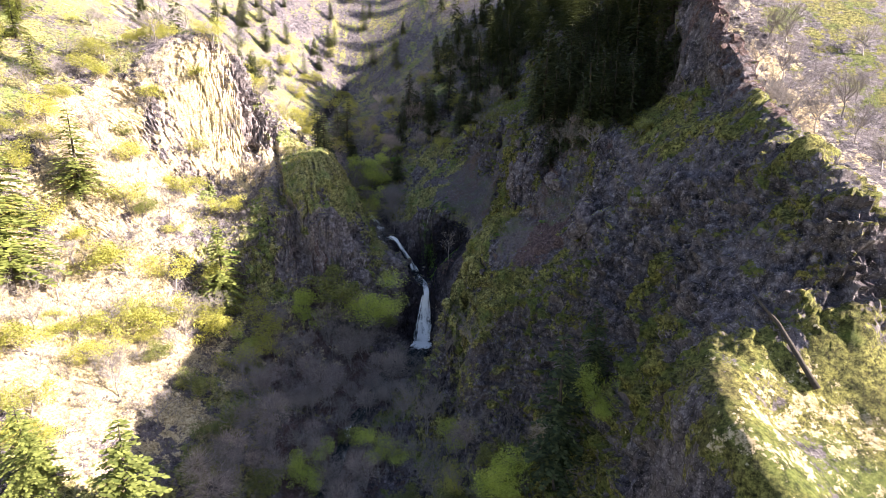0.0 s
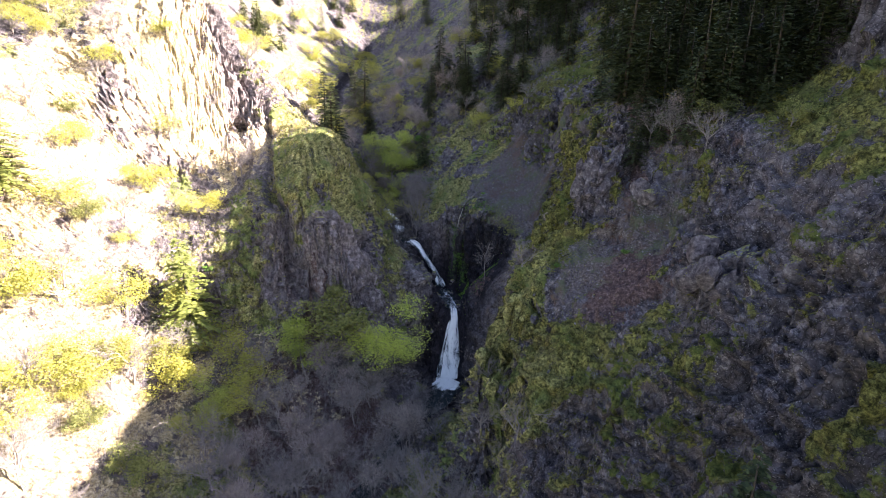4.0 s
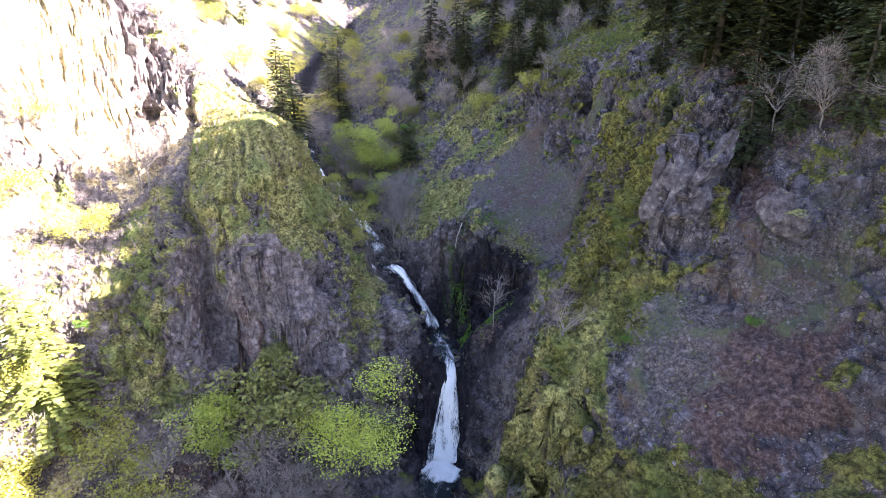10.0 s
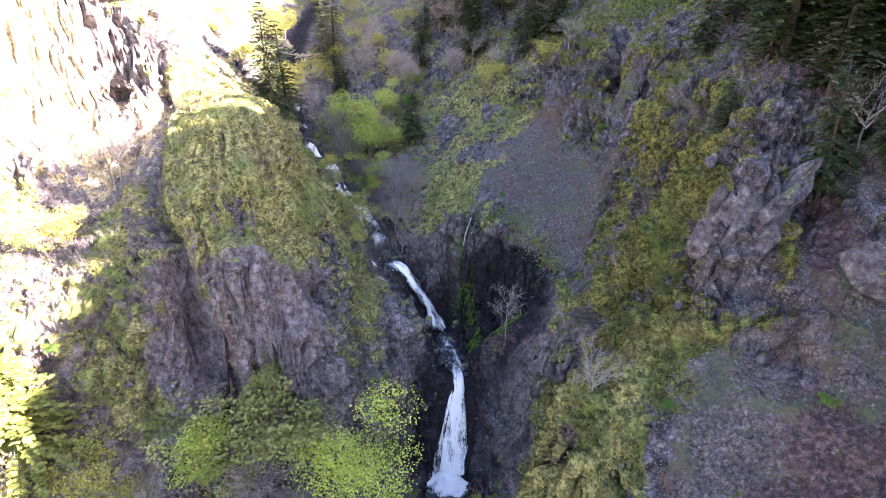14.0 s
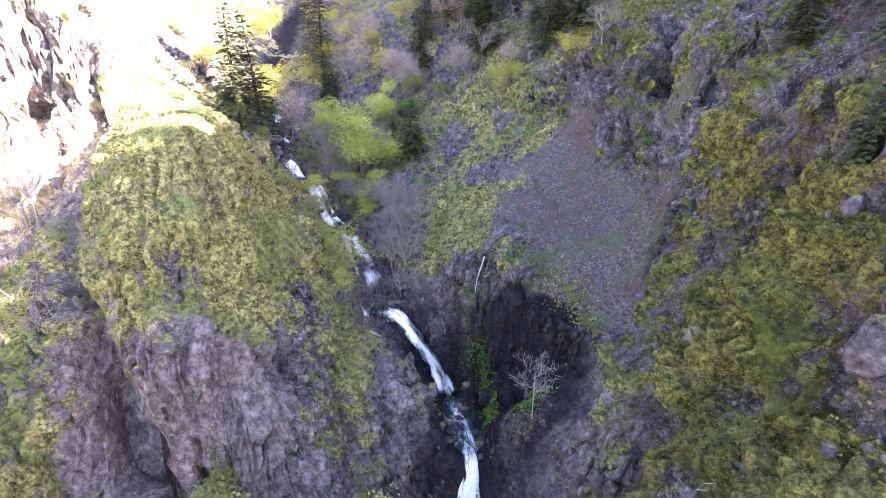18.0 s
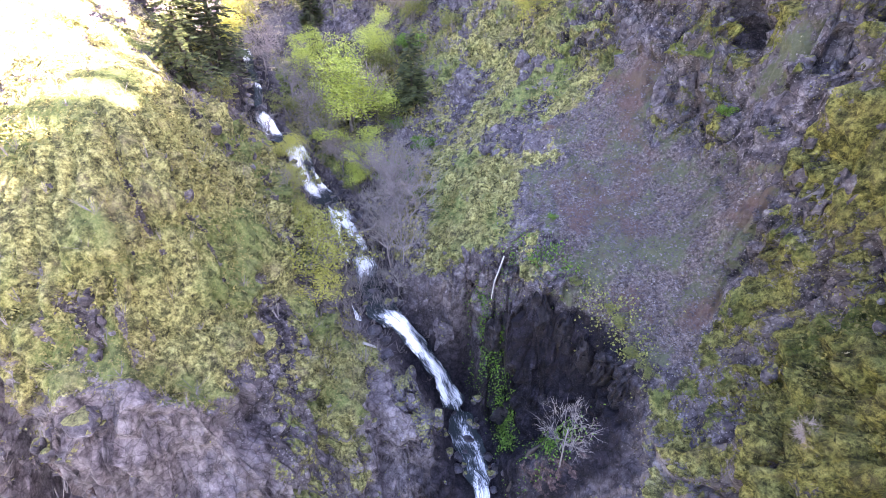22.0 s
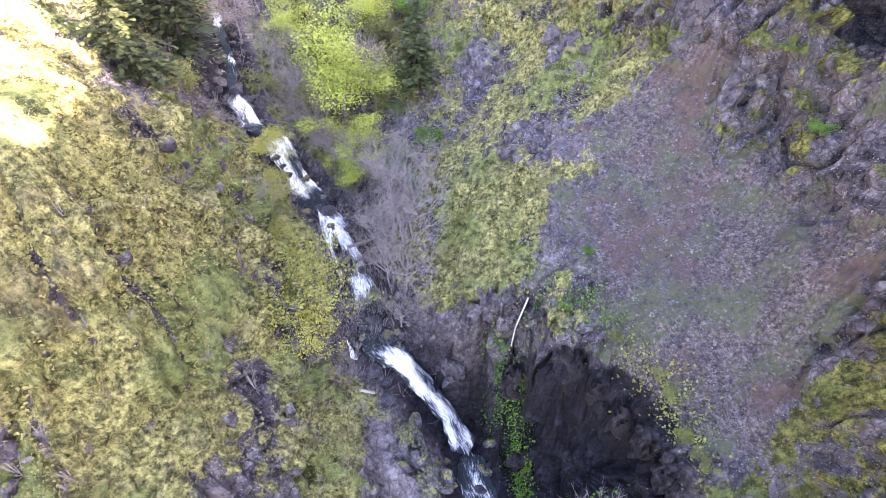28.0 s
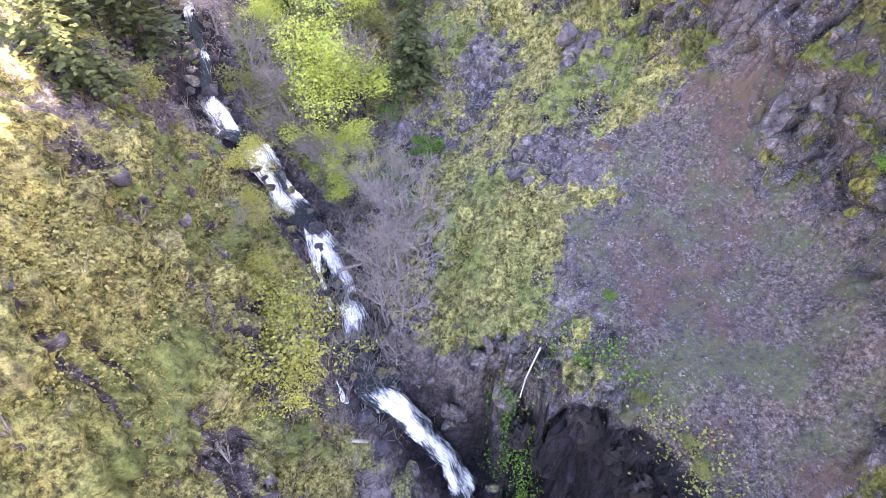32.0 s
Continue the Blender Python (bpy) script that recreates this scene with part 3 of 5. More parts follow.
    # Where the rock is drawn paler.
    pale = np.clip(patches((0.7, -20, 95, 15, 5), (0.7, -33, 91, 9, 6), (0.9, -9.5, 103.5, 4.5, 7), (0.5, -12, 109, 4, 4), (0.6, 4.5, 97, 4, 5), (0.7, -6.5, 113, 3.4, 2.6), (0.95, -49, 109, 15, 8), (0.8, -38, 110, 6, 6)) + 0.3 * blotch, 0, 1)
    third = me.color_attributes.new("pale_rock_shaded_moss", "FLOAT_COLOR", "POINT")
    # Green channel: how far the moss colour is darkened for shade towards +x.
    third.data.foreach_set("color", np.stack([pale, np.clip(smooth(4, 10, gx) + 0.4 * blotch * (gx > 4), 0, 1), 0 * pale, 0 * pale + 1], -1).reshape(-1).astype(np.float32))
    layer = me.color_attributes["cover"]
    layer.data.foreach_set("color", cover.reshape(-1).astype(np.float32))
    me.polygons.foreach_set("use_smooth", (moss > 0.62)[:-1, :-1].ravel())
    me.materials.append(GROUND)
    ob = new("ground", me)
    tagged(ob, "rocky canyon ground with moss, scree and soil", "ground", kind="structure")
    return xs, ys, z2, s2, moss, scree


XS, YS, ZS, STEEP, MOSSY, STONY = build_land()


def at_grid(values, x, y):
    i = np.clip(np.searchsorted(XS, x) - 1, 0, len(XS) - 2)
    j = np.clip(np.searchsorted(YS, y) - 1, 0, len(YS) - 2)
    u, v = (x - XS[i]) / (XS[i + 1] - XS[i]), (y - YS[j]) / (YS[j + 1] - YS[j])
    return (values[j, i] * (1 - u) + values[j, i + 1] * u) * (1 - v) + (values[j + 1, i] * (1 - u) + values[j + 1, i + 1] * u) * v


def height(x, y):
    return float(at_grid(ZS, np.array(x), np.array(y)))


# ---- mesh helpers ----
def mesh_of(name, verts, faces, mat, smooth_faces=False):
    me = bpy.data.meshes.new(name)
    me.from_pydata([tuple(v) for v in verts], [], [tuple(f) for f in faces])
    me.materials.append(mat)
    if smooth_faces:
        me.polygons.foreach_set("use_smooth", np.ones(len(me.polygons), dtype=bool))
    me.update()
    return me


def quads_mesh(name, co, mat):
    """A mesh of separate quads from an array (n, 4, 3)."""
    n = len(co)
    me = bpy.data.meshes.new(name)
    me.vertices.add(n * 4)
    me.vertices.foreach_set("co", np.asarray(co, np.float32).ravel())
    me.loops.add(n * 4)
    me.loops.foreach_set("vertex_index", np.arange(n * 4, dtype=np.int32))
    me.polygons.add(n)
    me.polygons.foreach_set("loop_start", np.arange(0, n * 4, 4, dtype=np.int32))
    me.update(calc_edges=True)
    me.materials.append(mat)
    return me


def part(name, me, parent, label=""):
    ob = new(name, me)
    ob.parent = parent
    return tagged(ob, label)


def thing(name, at, label, category, group="", kind=""):
    ob = new(name)
    ob.location = at
    return tagged(ob, label, category, group, kind)


def tube(path, radii, sides=6):
    """Verts and faces of a bent, tapered tube."""
    verts, faces = [], []
    path = [Vector(p) for p in path]
    for k, (p, r) in enumerate(zip(path, radii)):
        d = (path[min(k + 1, len(path) - 1)] - path[max(k - 1, 0)]).normalized()
        side = d.cross(Vector((0.31, 0.87, 0.38)) if abs(d.z) > 0.8 else Vector((0, 0, 1))).normalized()
        other = d.cross(side)
        for s in range(sides):
            a = 2 * math.pi * s / sides
            verts.append(p + (math.cos(a) * side + math.sin(a) * other) * float(r))
    for k in range(len(path) - 1):
        for s in range(sides):
            a, b = k * sides + s, k * sides + (s + 1) % sides
            faces.append((a, b, b + sides, a + sides))
    faces.append(tuple(range((len(path) - 1) * sides, len(path) * sides)))
    return verts, faces


def joined(pieces):
    verts, faces = [], []
    for v, f in pieces:
        base = len(verts)
        verts += v
        faces += [tuple(i + base for i in q) for q in f]
    return verts, faces


# ---- plant materials ----
def leaf_material(name, dark, light, through_light=0.25, clumps=0.0):
    """clumps: the size of patches that share a tone; without it each leaf has its own."""
    m, n, b = material(name, 0.65)
    geo = n.nodes.new("ShaderNodeNewGeometry")
    info = n.nodes.new("ShaderNodeObjectInfo")
    tone = geo.outputs["Random Per Island"]
    if clumps:
        blend = n.nodes.new("ShaderNodeMath")
        blend.operation = "MULTIPLY_ADD"
        blend.inputs[1].default_value = 0.3
        n.links.new(tone, blend.inputs[0])
        patch = n.nodes.new("ShaderNodeMapRange")
        for k, v in enumerate((0.36, 0.66, 0.0, 0.7), 1):
            patch.inputs[k].default_value = v
        n.links.new(noise_tex(n, clumps, 8, 0.7), patch.inputs[0])
        n.links.new(patch.outputs[0], blend.inputs[2])
        tone = blend.outputs[0]
    colour = ramp(n, tone, [(0.0, dark), (1.0, light)])
    shade = ramp(n, info.outputs["Random"], [(0.0, (0.72, 0.72, 0.72)), (1.0, (1.15, 1.1, 1.0))])
    colour = mix(n, 1.0, colour, shade, "MULTIPLY")
    n.links.new(colour, b.inputs["Base Color"])
    t = n.nodes.new("ShaderNodeBsdfTranslucent")
    n.links.new(colour, t.inputs[0])
    both = n.nodes.new("ShaderNodeMixShader")
    both.inputs[0].default_value = through_light
    n.links.new(b.outputs[0], both.inputs[1])
    n.links.new(t.outputs[0], both.inputs[2])
    n.links.new(both.outputs[0], n.nodes["Material Output"].inputs[0])
    return m


def bark_material(name, dark, light):
    m, n, b = material(name, 0.9)
    n.links.new(ramp(n, noise_tex(n, 0.25, 6, 0.7), [(0.3, dark), (0.7, light)]), b.inputs["Base Color"])
    bump(n, b, noise_tex(n, 0.08, 4), 0.6, 0.03)
    return m


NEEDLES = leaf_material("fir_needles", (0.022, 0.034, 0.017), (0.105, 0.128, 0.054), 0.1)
# Lighter, yellower copy of the fir needles, with sunlight put into the colour.
SUN_TINTED_NEEDLES = leaf_material("sun_tinted_fir_needles", (0.1, 0.13, 0.035), (0.3, 0.34, 0.1), 0.25)
FRESH = leaf_material("maple_leaves", (0.33, 0.42, 0.075), (0.6, 0.68, 0.18), 0.4)
YELLOW = leaf_material("spring_catkins", (0.26, 0.27, 0.05), (0.5, 0.5, 0.15), 0.35)
DULL = leaf_material("dull_leaves", (0.12, 0.14, 0.05), (0.28, 0.3, 0.11), 0.3)
IVY = leaf_material("evergreen_leaves", (0.035, 0.085, 0.018), (0.16, 0.3, 0.055), 0.25)
MOSS = leaf_material("moss_and_grass", (0.15, 0.145, 0.05), (0.48, 0.45, 0.18), 0.3, 0.32)
TWIGS = bark_material("grey_twigs", (0.1, 0.085, 0.083), (0.27, 0.24, 0.232))
# Olive moss of the +x side, with the shade there mixed into its colour.
SHADE_TINTED_MOSS = leaf_material("shade_tinted_moss", (0.05, 0.05, 0.016), (0.31, 0.295, 0.1), 0.3, 0.45)
PALE_BARK = bark_material("pale_limbs", (0.12, 0.105, 0.103), (0.31, 0.28, 0.27))
HAZE = leaf_material("fine_twigs", (0.2, 0.17, 0.172), (0.5, 0.43, 0.42), 0.15)
PALE = bark_material("bleached_wood", (0.24, 0.225, 0.205), (0.5, 0.475, 0.44))
BARK = bark_material("fir_bark", (0.03, 0.025, 0.022), (0.09, 0.075, 0.065))


def fir_meshes(h, seed, spread_at_foot=0.2, needles=NEEDLES):
    r = np.random.RandomState(seed)
    lean = r.normal(0, 0.02, 2)
    path = [(lean[0] * h * t * t, lean[1] * h * t * t, -0.6 + (h + 0.6) * t) for t in np.linspace(0, 1, 7)]
    trunk = mesh_of("trunk", *tube(path, [0.018 * h * (1 - t) ** 0.8 + 0.015 for t in np.linspace(0, 1, 7)], 7), BARK, True)
    sprays = []
    z = 0.1 * h
    while z < 0.985 * h:
        t = z / h
        reach = spread_at_foot * h * (1 - t) ** 0.75 * (0.55 + 0.45 * min(1, (t - 0.02) / 0.12))
        for k in range(int(6 + 4 * (1 - t))):
            a = r.uniform(0, 2 * math.pi)
            long = reach * r.uniform(0.6, 1.15)
            rise = 0.35 * t - 0.1 + r.normal(0, 0.08)
            steps = max(2, int(long / 0.3))
            for s in range(1, steps + 1):
                f = s / steps
                droop = rise * f * long - 0.32 * f * f * long
                px, py, pz = math.cos(a) * f * long, math.sin(a) * f * long, z + droop
                for side in (-1, 1):
                    b = a + side * r.uniform(0.35, 1.1)
                    ln, wd = r.uniform(0.45, 0.95) * (1.1 - 0.45 * f), r.uniform(0.14, 0.26)
                    dx, dy, dz = math.cos(b), math.sin(b), r.uniform(-0.45, 0.12)
                    ux, uy = -dy * wd, dx * wd
                    o = np.array([px + lean[0] * h * t * t, py + lean[1] * h * t * t, pz])
                    d, u = np.array([dx, dy, dz]) * ln, np.array([ux, uy, r.uniform(-0.08, 0.08)])
                    sprays.append([o - u * 0.5, o + d * 0.5 - u, o + d, o + d * 0.5 + u])
        z += h * 0.034 * r.uniform(0.8, 1.2) + 0.05
    return trunk, quads_mesh("crown", sprays, needles)


def limbs(r, base, direction, length, radius, level, out, tips, bend=0.25, split=(2, 4), thin=0.008):
    """Grow one limb and what branches from it."""
    p, d = Vector(base), Vector(direction).normalized()
    path, radii = [p.copy()], [radius]
    n = 4 if level > 1 else 2
    for k in range(n):
        d = (d + Vector(tuple(r.normal(0, bend * 0.45, 3))) + Vector((0, 0, 0.06))).normalized()
        p = p + d * float(length / n)
        path.append(p.copy())
        radii.append(radius * (1 - 0.55 * (k + 1) / n))
    out.append(tube(path, radii, 6 if level > 2 else (4 if level > 1 else 3)))
    if level <= 0:
        tips.append(p)
        return
    for k in range(r.randint(*split) + 1):
        f = r.randint(1, n + 1)
        turn = Vector(tuple(r.normal(0, 1, 3))).normalized()
        nd = (d + turn * float(r.uniform(0.55, 1.0))).normalized()
        limbs(r, path[f], nd, length * r.uniform(0.5, 0.78), max(radii[f] * 0.62, thin), level - 1, out, tips, bend, split, thin)


def leafy_meshes(h, seed, mat, leaf=0.3, count=5200, bark=TWIGS):
    """A crown of flattened leaf clumps at the ends of the limbs, with gaps between them."""
    r = np.random.RandomState(seed)
    out, tips = [], []
    lean = r.normal(0, 0.16, 2)
    limbs(r, (0, 0, -0.5), (lean[0], lean[1], 1), h * 0.42, 0.018 * h + 0.04, 3, out, tips, 0.34, (3, 5))
    wood = mesh_of("trunk", *joined(out), bark, True)
    tips = np.array([tuple(p) for p in tips])
    tips = tips[tips[:, 2] > 0.25 * h]
    tips = tips[r.permutation(len(tips))[:46]]
    mid = np.array([lean[0] * h * 0.4, lean[1] * h * 0.4, 0.55 * h])
    tips = mid + (tips - mid) * np.array([1.4, 1.4, 1.1])
    size = h * r.uniform(0.07, 0.17, len(tips))
    share = size ** 2 / np.sum(size ** 2)
    pick = r.choice(len(tips), count, p=share)
    v = r.normal(size=(count, 3))
    v /= np.linalg.norm(v, axis=1)[:, None]
    rad = size[pick] * r.uniform(0.3, 1.0, count) ** 0.5 * (1 + 0.7 * perlin(v[:, 0] * 2 + pick, v[:, 1] * 2, v[:, 2] * 2))
    c = tips[pick] + v * rad[:, None] * np.array([1.1, 1.1, 0.65])
    u = r.normal(size=(count, 3)) * np.array([1, 1, 0.5])
    u /= np.linalg.norm(u, axis=1)[:, None]
    w = np.cross(u, r.normal(size=(count, 3)) * 0.7 + np.array([0, 0, 1]))
    w /= np.linalg.norm(w, axis=1)[:, None]
    s = leaf * r.uniform(0.4, 1.0, count)[:, None]
    return wood, quads_mesh("crown", np.stack([c - u * s * 0.5, c - w * s * 0.42, c + u * s * 0.5, c + w * s * 0.42], 1), mat)


def bare_meshes(h, seed, mat=PALE_BARK, level=4, spread_wide=0.3, stem_share=0.48, rise=0.75, slim=1.0):
    r = np.random.RandomState(seed)
    stem, twigs, tips = [], [], []
    limbs(r, (0, 0, -0.5), (r.normal(0, 0.1) * slim, r.normal(0, 0.1) * slim, 1), h * stem_share, (0.016 * h + 0.02) * (1.0 if slim == 1.0 else 0.65), 0, stem, tips, 0.2 if slim == 1.0 else 0.05)
    for k in range(3 + int(h / 3) if slim == 1.0 else 8):
        f = r.uniform(0.35, 1.0)
        a = r.uniform(0, 2 * math.pi)
        base = (tips[0].x * f, tips[0].y * f, -0.5 + (tips[0].z + 0.5) * f)
        limbs(r, base, (math.cos(a) * 0.9, math.sin(a) * 0.9, rise), h * r.uniform(0.24, 0.38), slim * (0.008 * h + 0.012), level - 1, twigs, [], spread_wide, (3, 5) if slim == 1.0 else (2, 4), 0.016 if slim == 1.0 else 0.012)
    return mesh_of("trunk", *joined(stem), mat, True), mesh_of("crown", *joined(twigs), mat)


def twiggy_meshes(h, seed, count=1700):
    """A rounded leafless tree whose crown is a haze of fine twigs."""
    r = np.random.RandomState(seed)
    out = []
    limbs(r, (0, 0, -0.5), (r.normal(0, 0.1), r.normal(0, 0.1), 1), h * 0.5, 0.016 * h + 0.02, 4, out, [], 0.25, (2, 4), 0.022)
    v = r.normal(size=(count, 3))
    v /= np.linalg.norm(v, axis=1)[:, None]
    rad = r.uniform(0.1, 1, count) ** 0.45 * (0.9 + 1.1 * perlin(v[:, 0] * 2.6 + seed, v[:, 1] * 2.6, v[:, 2] * 2.6))
    c = v * rad[:, None] * np.array([0.36, 0.36, 0.34]) * h + np.array([0, 0, 0.6 * h])
    d = v + np.array([0, 0, 0.5]) + 0.5 * r.normal(size=(count, 3))
    d /= np.linalg.norm(d, axis=1)[:, None]
    w = np.cross(d, r.normal(size=(count, 3)))
    w *= (r.uniform(0.01, 0.024, count) / np.linalg.norm(w, axis=1))[:, None]
    d *= r.uniform(0.4, 1.1, count)[:, None]
    return mesh_of("trunk", *joined(out), PALE_BARK, True), quads_mesh("crown", np.stack([c - w, c + w, c + d + w * 0.4, c + d - w * 0.4], 1), HAZE)


def tree(name, meshes, at, label, category, group, parts=("trunk", "crown"), sink=0.0):
    ob = thing(name, (at[0], at[1], height(at[0], at[1]) - sink), label, category, group)
    for n, me in zip(parts, meshes):
        part(n, me, ob)
    return ob


def plant(models, spots, seed):
    """Copies of the models at spots (x, y, size against the model's 1)."""
    r = random.Random(seed)
    for x, y, size in spots:
        model = r.choice(models)
        m = pose(x, y, height(x, y) - 0.15, r.uniform(-3, 3), r.uniform(-3, 3), r.uniform(0, 360)) @ Matrix.Diagonal((size * r.uniform(0.9, 1.1), size * r.uniform(0.9, 1.1), size, 1))
        made = copy_thing(model, Matrix.Identity(4))
        made.matrix_basis = m


def firs():
    label, group = "tall dark green fir with drooping layered branches", "firs of the canyon"
    models = [tree("fir_tree", fir_meshes(h, s, w), at, label, "fir tree", group) for h, s, w, at in ((18, 1, 0.25, (19.5, 96.5)), (14, 2, 0.25, (-29.8, 129)), (7.5, 3, 0.32, (-12.3, 134.5)), (13, 4, 0.24, (-2.5, 145.5)), (20, 5, 0.21, (12.5, 47.5)))]
    # Fir for the sunny slope, its sunlight painted into the needles.
    sun_tinted = tree("fir_tree", fir_meshes(15, 9, 0.36, SUN_TINTED_NEEDLES), (-40.6, 85.8), "fir with layered branches, needles tinted yellow-green for sunlight", "fir tree", group)
    single = [(38, 86, 0.8), (39.5, 90, 0.9), (36.5, 90.5, 0.8), (44, 88, 0.75), (-28.5, 121, 0.72), (-32, 128, 0.95), (-34, 165, 0.9), (9.5, 137.5, 0.85), (-7, 155, 1.1), (5.5, 142, 1.0), (2, 152, 1.0), (-25, 143, 0.5), (20.5, 92, 0.9), (-27, 150, 0.8), (17, 50.5, 0.7), (-2.9, 149.5, 1.0), (6.4, 139.5, 0.85), (-29.6, 156.2, 0.9), (16.0, 95.5, 0.55), (19, 97.5, 0.6), (21.5, 94.5, 0.7), (22.8, 98, 0.75), (20.6, 101.5, 0.6)]
    r = np.random.RandomState(3)
    wood = []
    while len(wood) < 175:
        x, y = r.uniform(-12, 62), r.uniform(84, 215)
        edge = np.interp(y, [84, 95, 105, 125, 135, 155, 165, 215], [23.5, 20.5, 21, 24, 25, 25, 8, -4]) + r.normal(0, 2.2)
        if x > edge and all((x - a) ** 2 + (y - b) ** 2 > 2.9 ** 2 for a, b, _ in wood):
            if x > np.interp(y, [84, 110, 215], [37, 41, 70]):
                continue
            wood.append((x, y, r.uniform(0.55, 1.1)))
    while len(wood) < 255:
        x, y = r.uniform(19, 42), r.uniform(83, 128)
        if x > np.interp(y, [83, 95, 105, 128], [24.5, 22, 23, 26]) + r.normal(0, 2.0) and all((x - a) ** 2 + (y - b) ** 2 > 2.0 ** 2 for a, b, _ in wood):
            wood.append((x, y, r.uniform(0.4, 0.75)))
    far = []
    while len(far) < 90:
        x, y = r.uniform(-120, 10), r.uniform(120, 290)
        if x < -52 - 0.1 * (y - 120) or y > 225:
            far.append((x, y, r.uniform(0.6, 1.1)))
    slope = [(r.uniform(-100, -62), r.uniform(45, 125), r.uniform(0.5, 1.0)) for _ in range(16)]
    sparse = []
    while len(sparse) < 24:
        x, y = r.uniform(-14, 24), r.uniform(134, 174)
        if y > 137 - 0.6 * x and all((x - a) ** 2 + (y - b) ** 2 > 3.2 ** 2 for a, b, _ in sparse):
            sparse.append((x, y, r.uniform(0.6, 1.05)))
    single += [(27, 84, 0.6), (29.5, 86.5, 0.7), (31.5, 83.5, 0.6), (33, 87, 0.8), (25.5, 87, 0.6), (30, 81.5, 0.5), (34.5, 84, 0.7), (28, 89, 0.8)]
    near = [w for w in wood if w[1] < 128]
    plant([sun_tinted], slope + [(-63, 85, 1.0), (-64, 69, 1.6), (-35.5, 45.5, 1.2), (-46, 47, 0.8), (-30, 43, 0.9)], 55)
    plant(models[:4], single + near[:190] + sparse, 5)
    fir_wood(models, near[190:] + [w for w in wood if w[1] >= 128] + far)


def fir_wood(models, spots):
    """The far firs, joined."""
    r = np.random.RandomState(6)
    out = []
    for x, y, size in spots:
        crown = next(c for c in models[r.randint(0, 4)].children if c.name.startswith("crown")).data
        co = np.zeros(len(crown.vertices) * 3, np.float32)
        crown.vertices.foreach_get("co", co)
        co = co.reshape(-1, 4, 3) * size
        a = r.uniform(0, 6.28)
        turn = np.array([[math.cos(a), math.sin(a), 0], [-math.sin(a), math.cos(a), 0], [0, 0, 1]])
        out.append(co[r.rand(len(co)) < 0.8] @ turn + np.array([x, y, height(x, y)]))
        base, h, w = np.array([x, y, height(x, y) - 0.3]), 11.0 * size, 0.2 * size
        for k in range(3):
            b, c = 2.09 * k, 2.09 * (k + 1)
            e, f = np.array([math.cos(b), math.sin(b), 0]) * w, np.array([math.cos(c), math.sin(c), 0]) * w
            out.append(np.array([[base + e, base + f, base + f * 0.2 + (0, 0, h), base + e * 0.2 + (0, 0, h)]]))
    ob = new("fir_wood", quads_mesh("fir_wood", np.concatenate(out), NEEDLES))
    tagged(ob, "dense dark fir wood on the far slopes", "wood", kind="stuff")


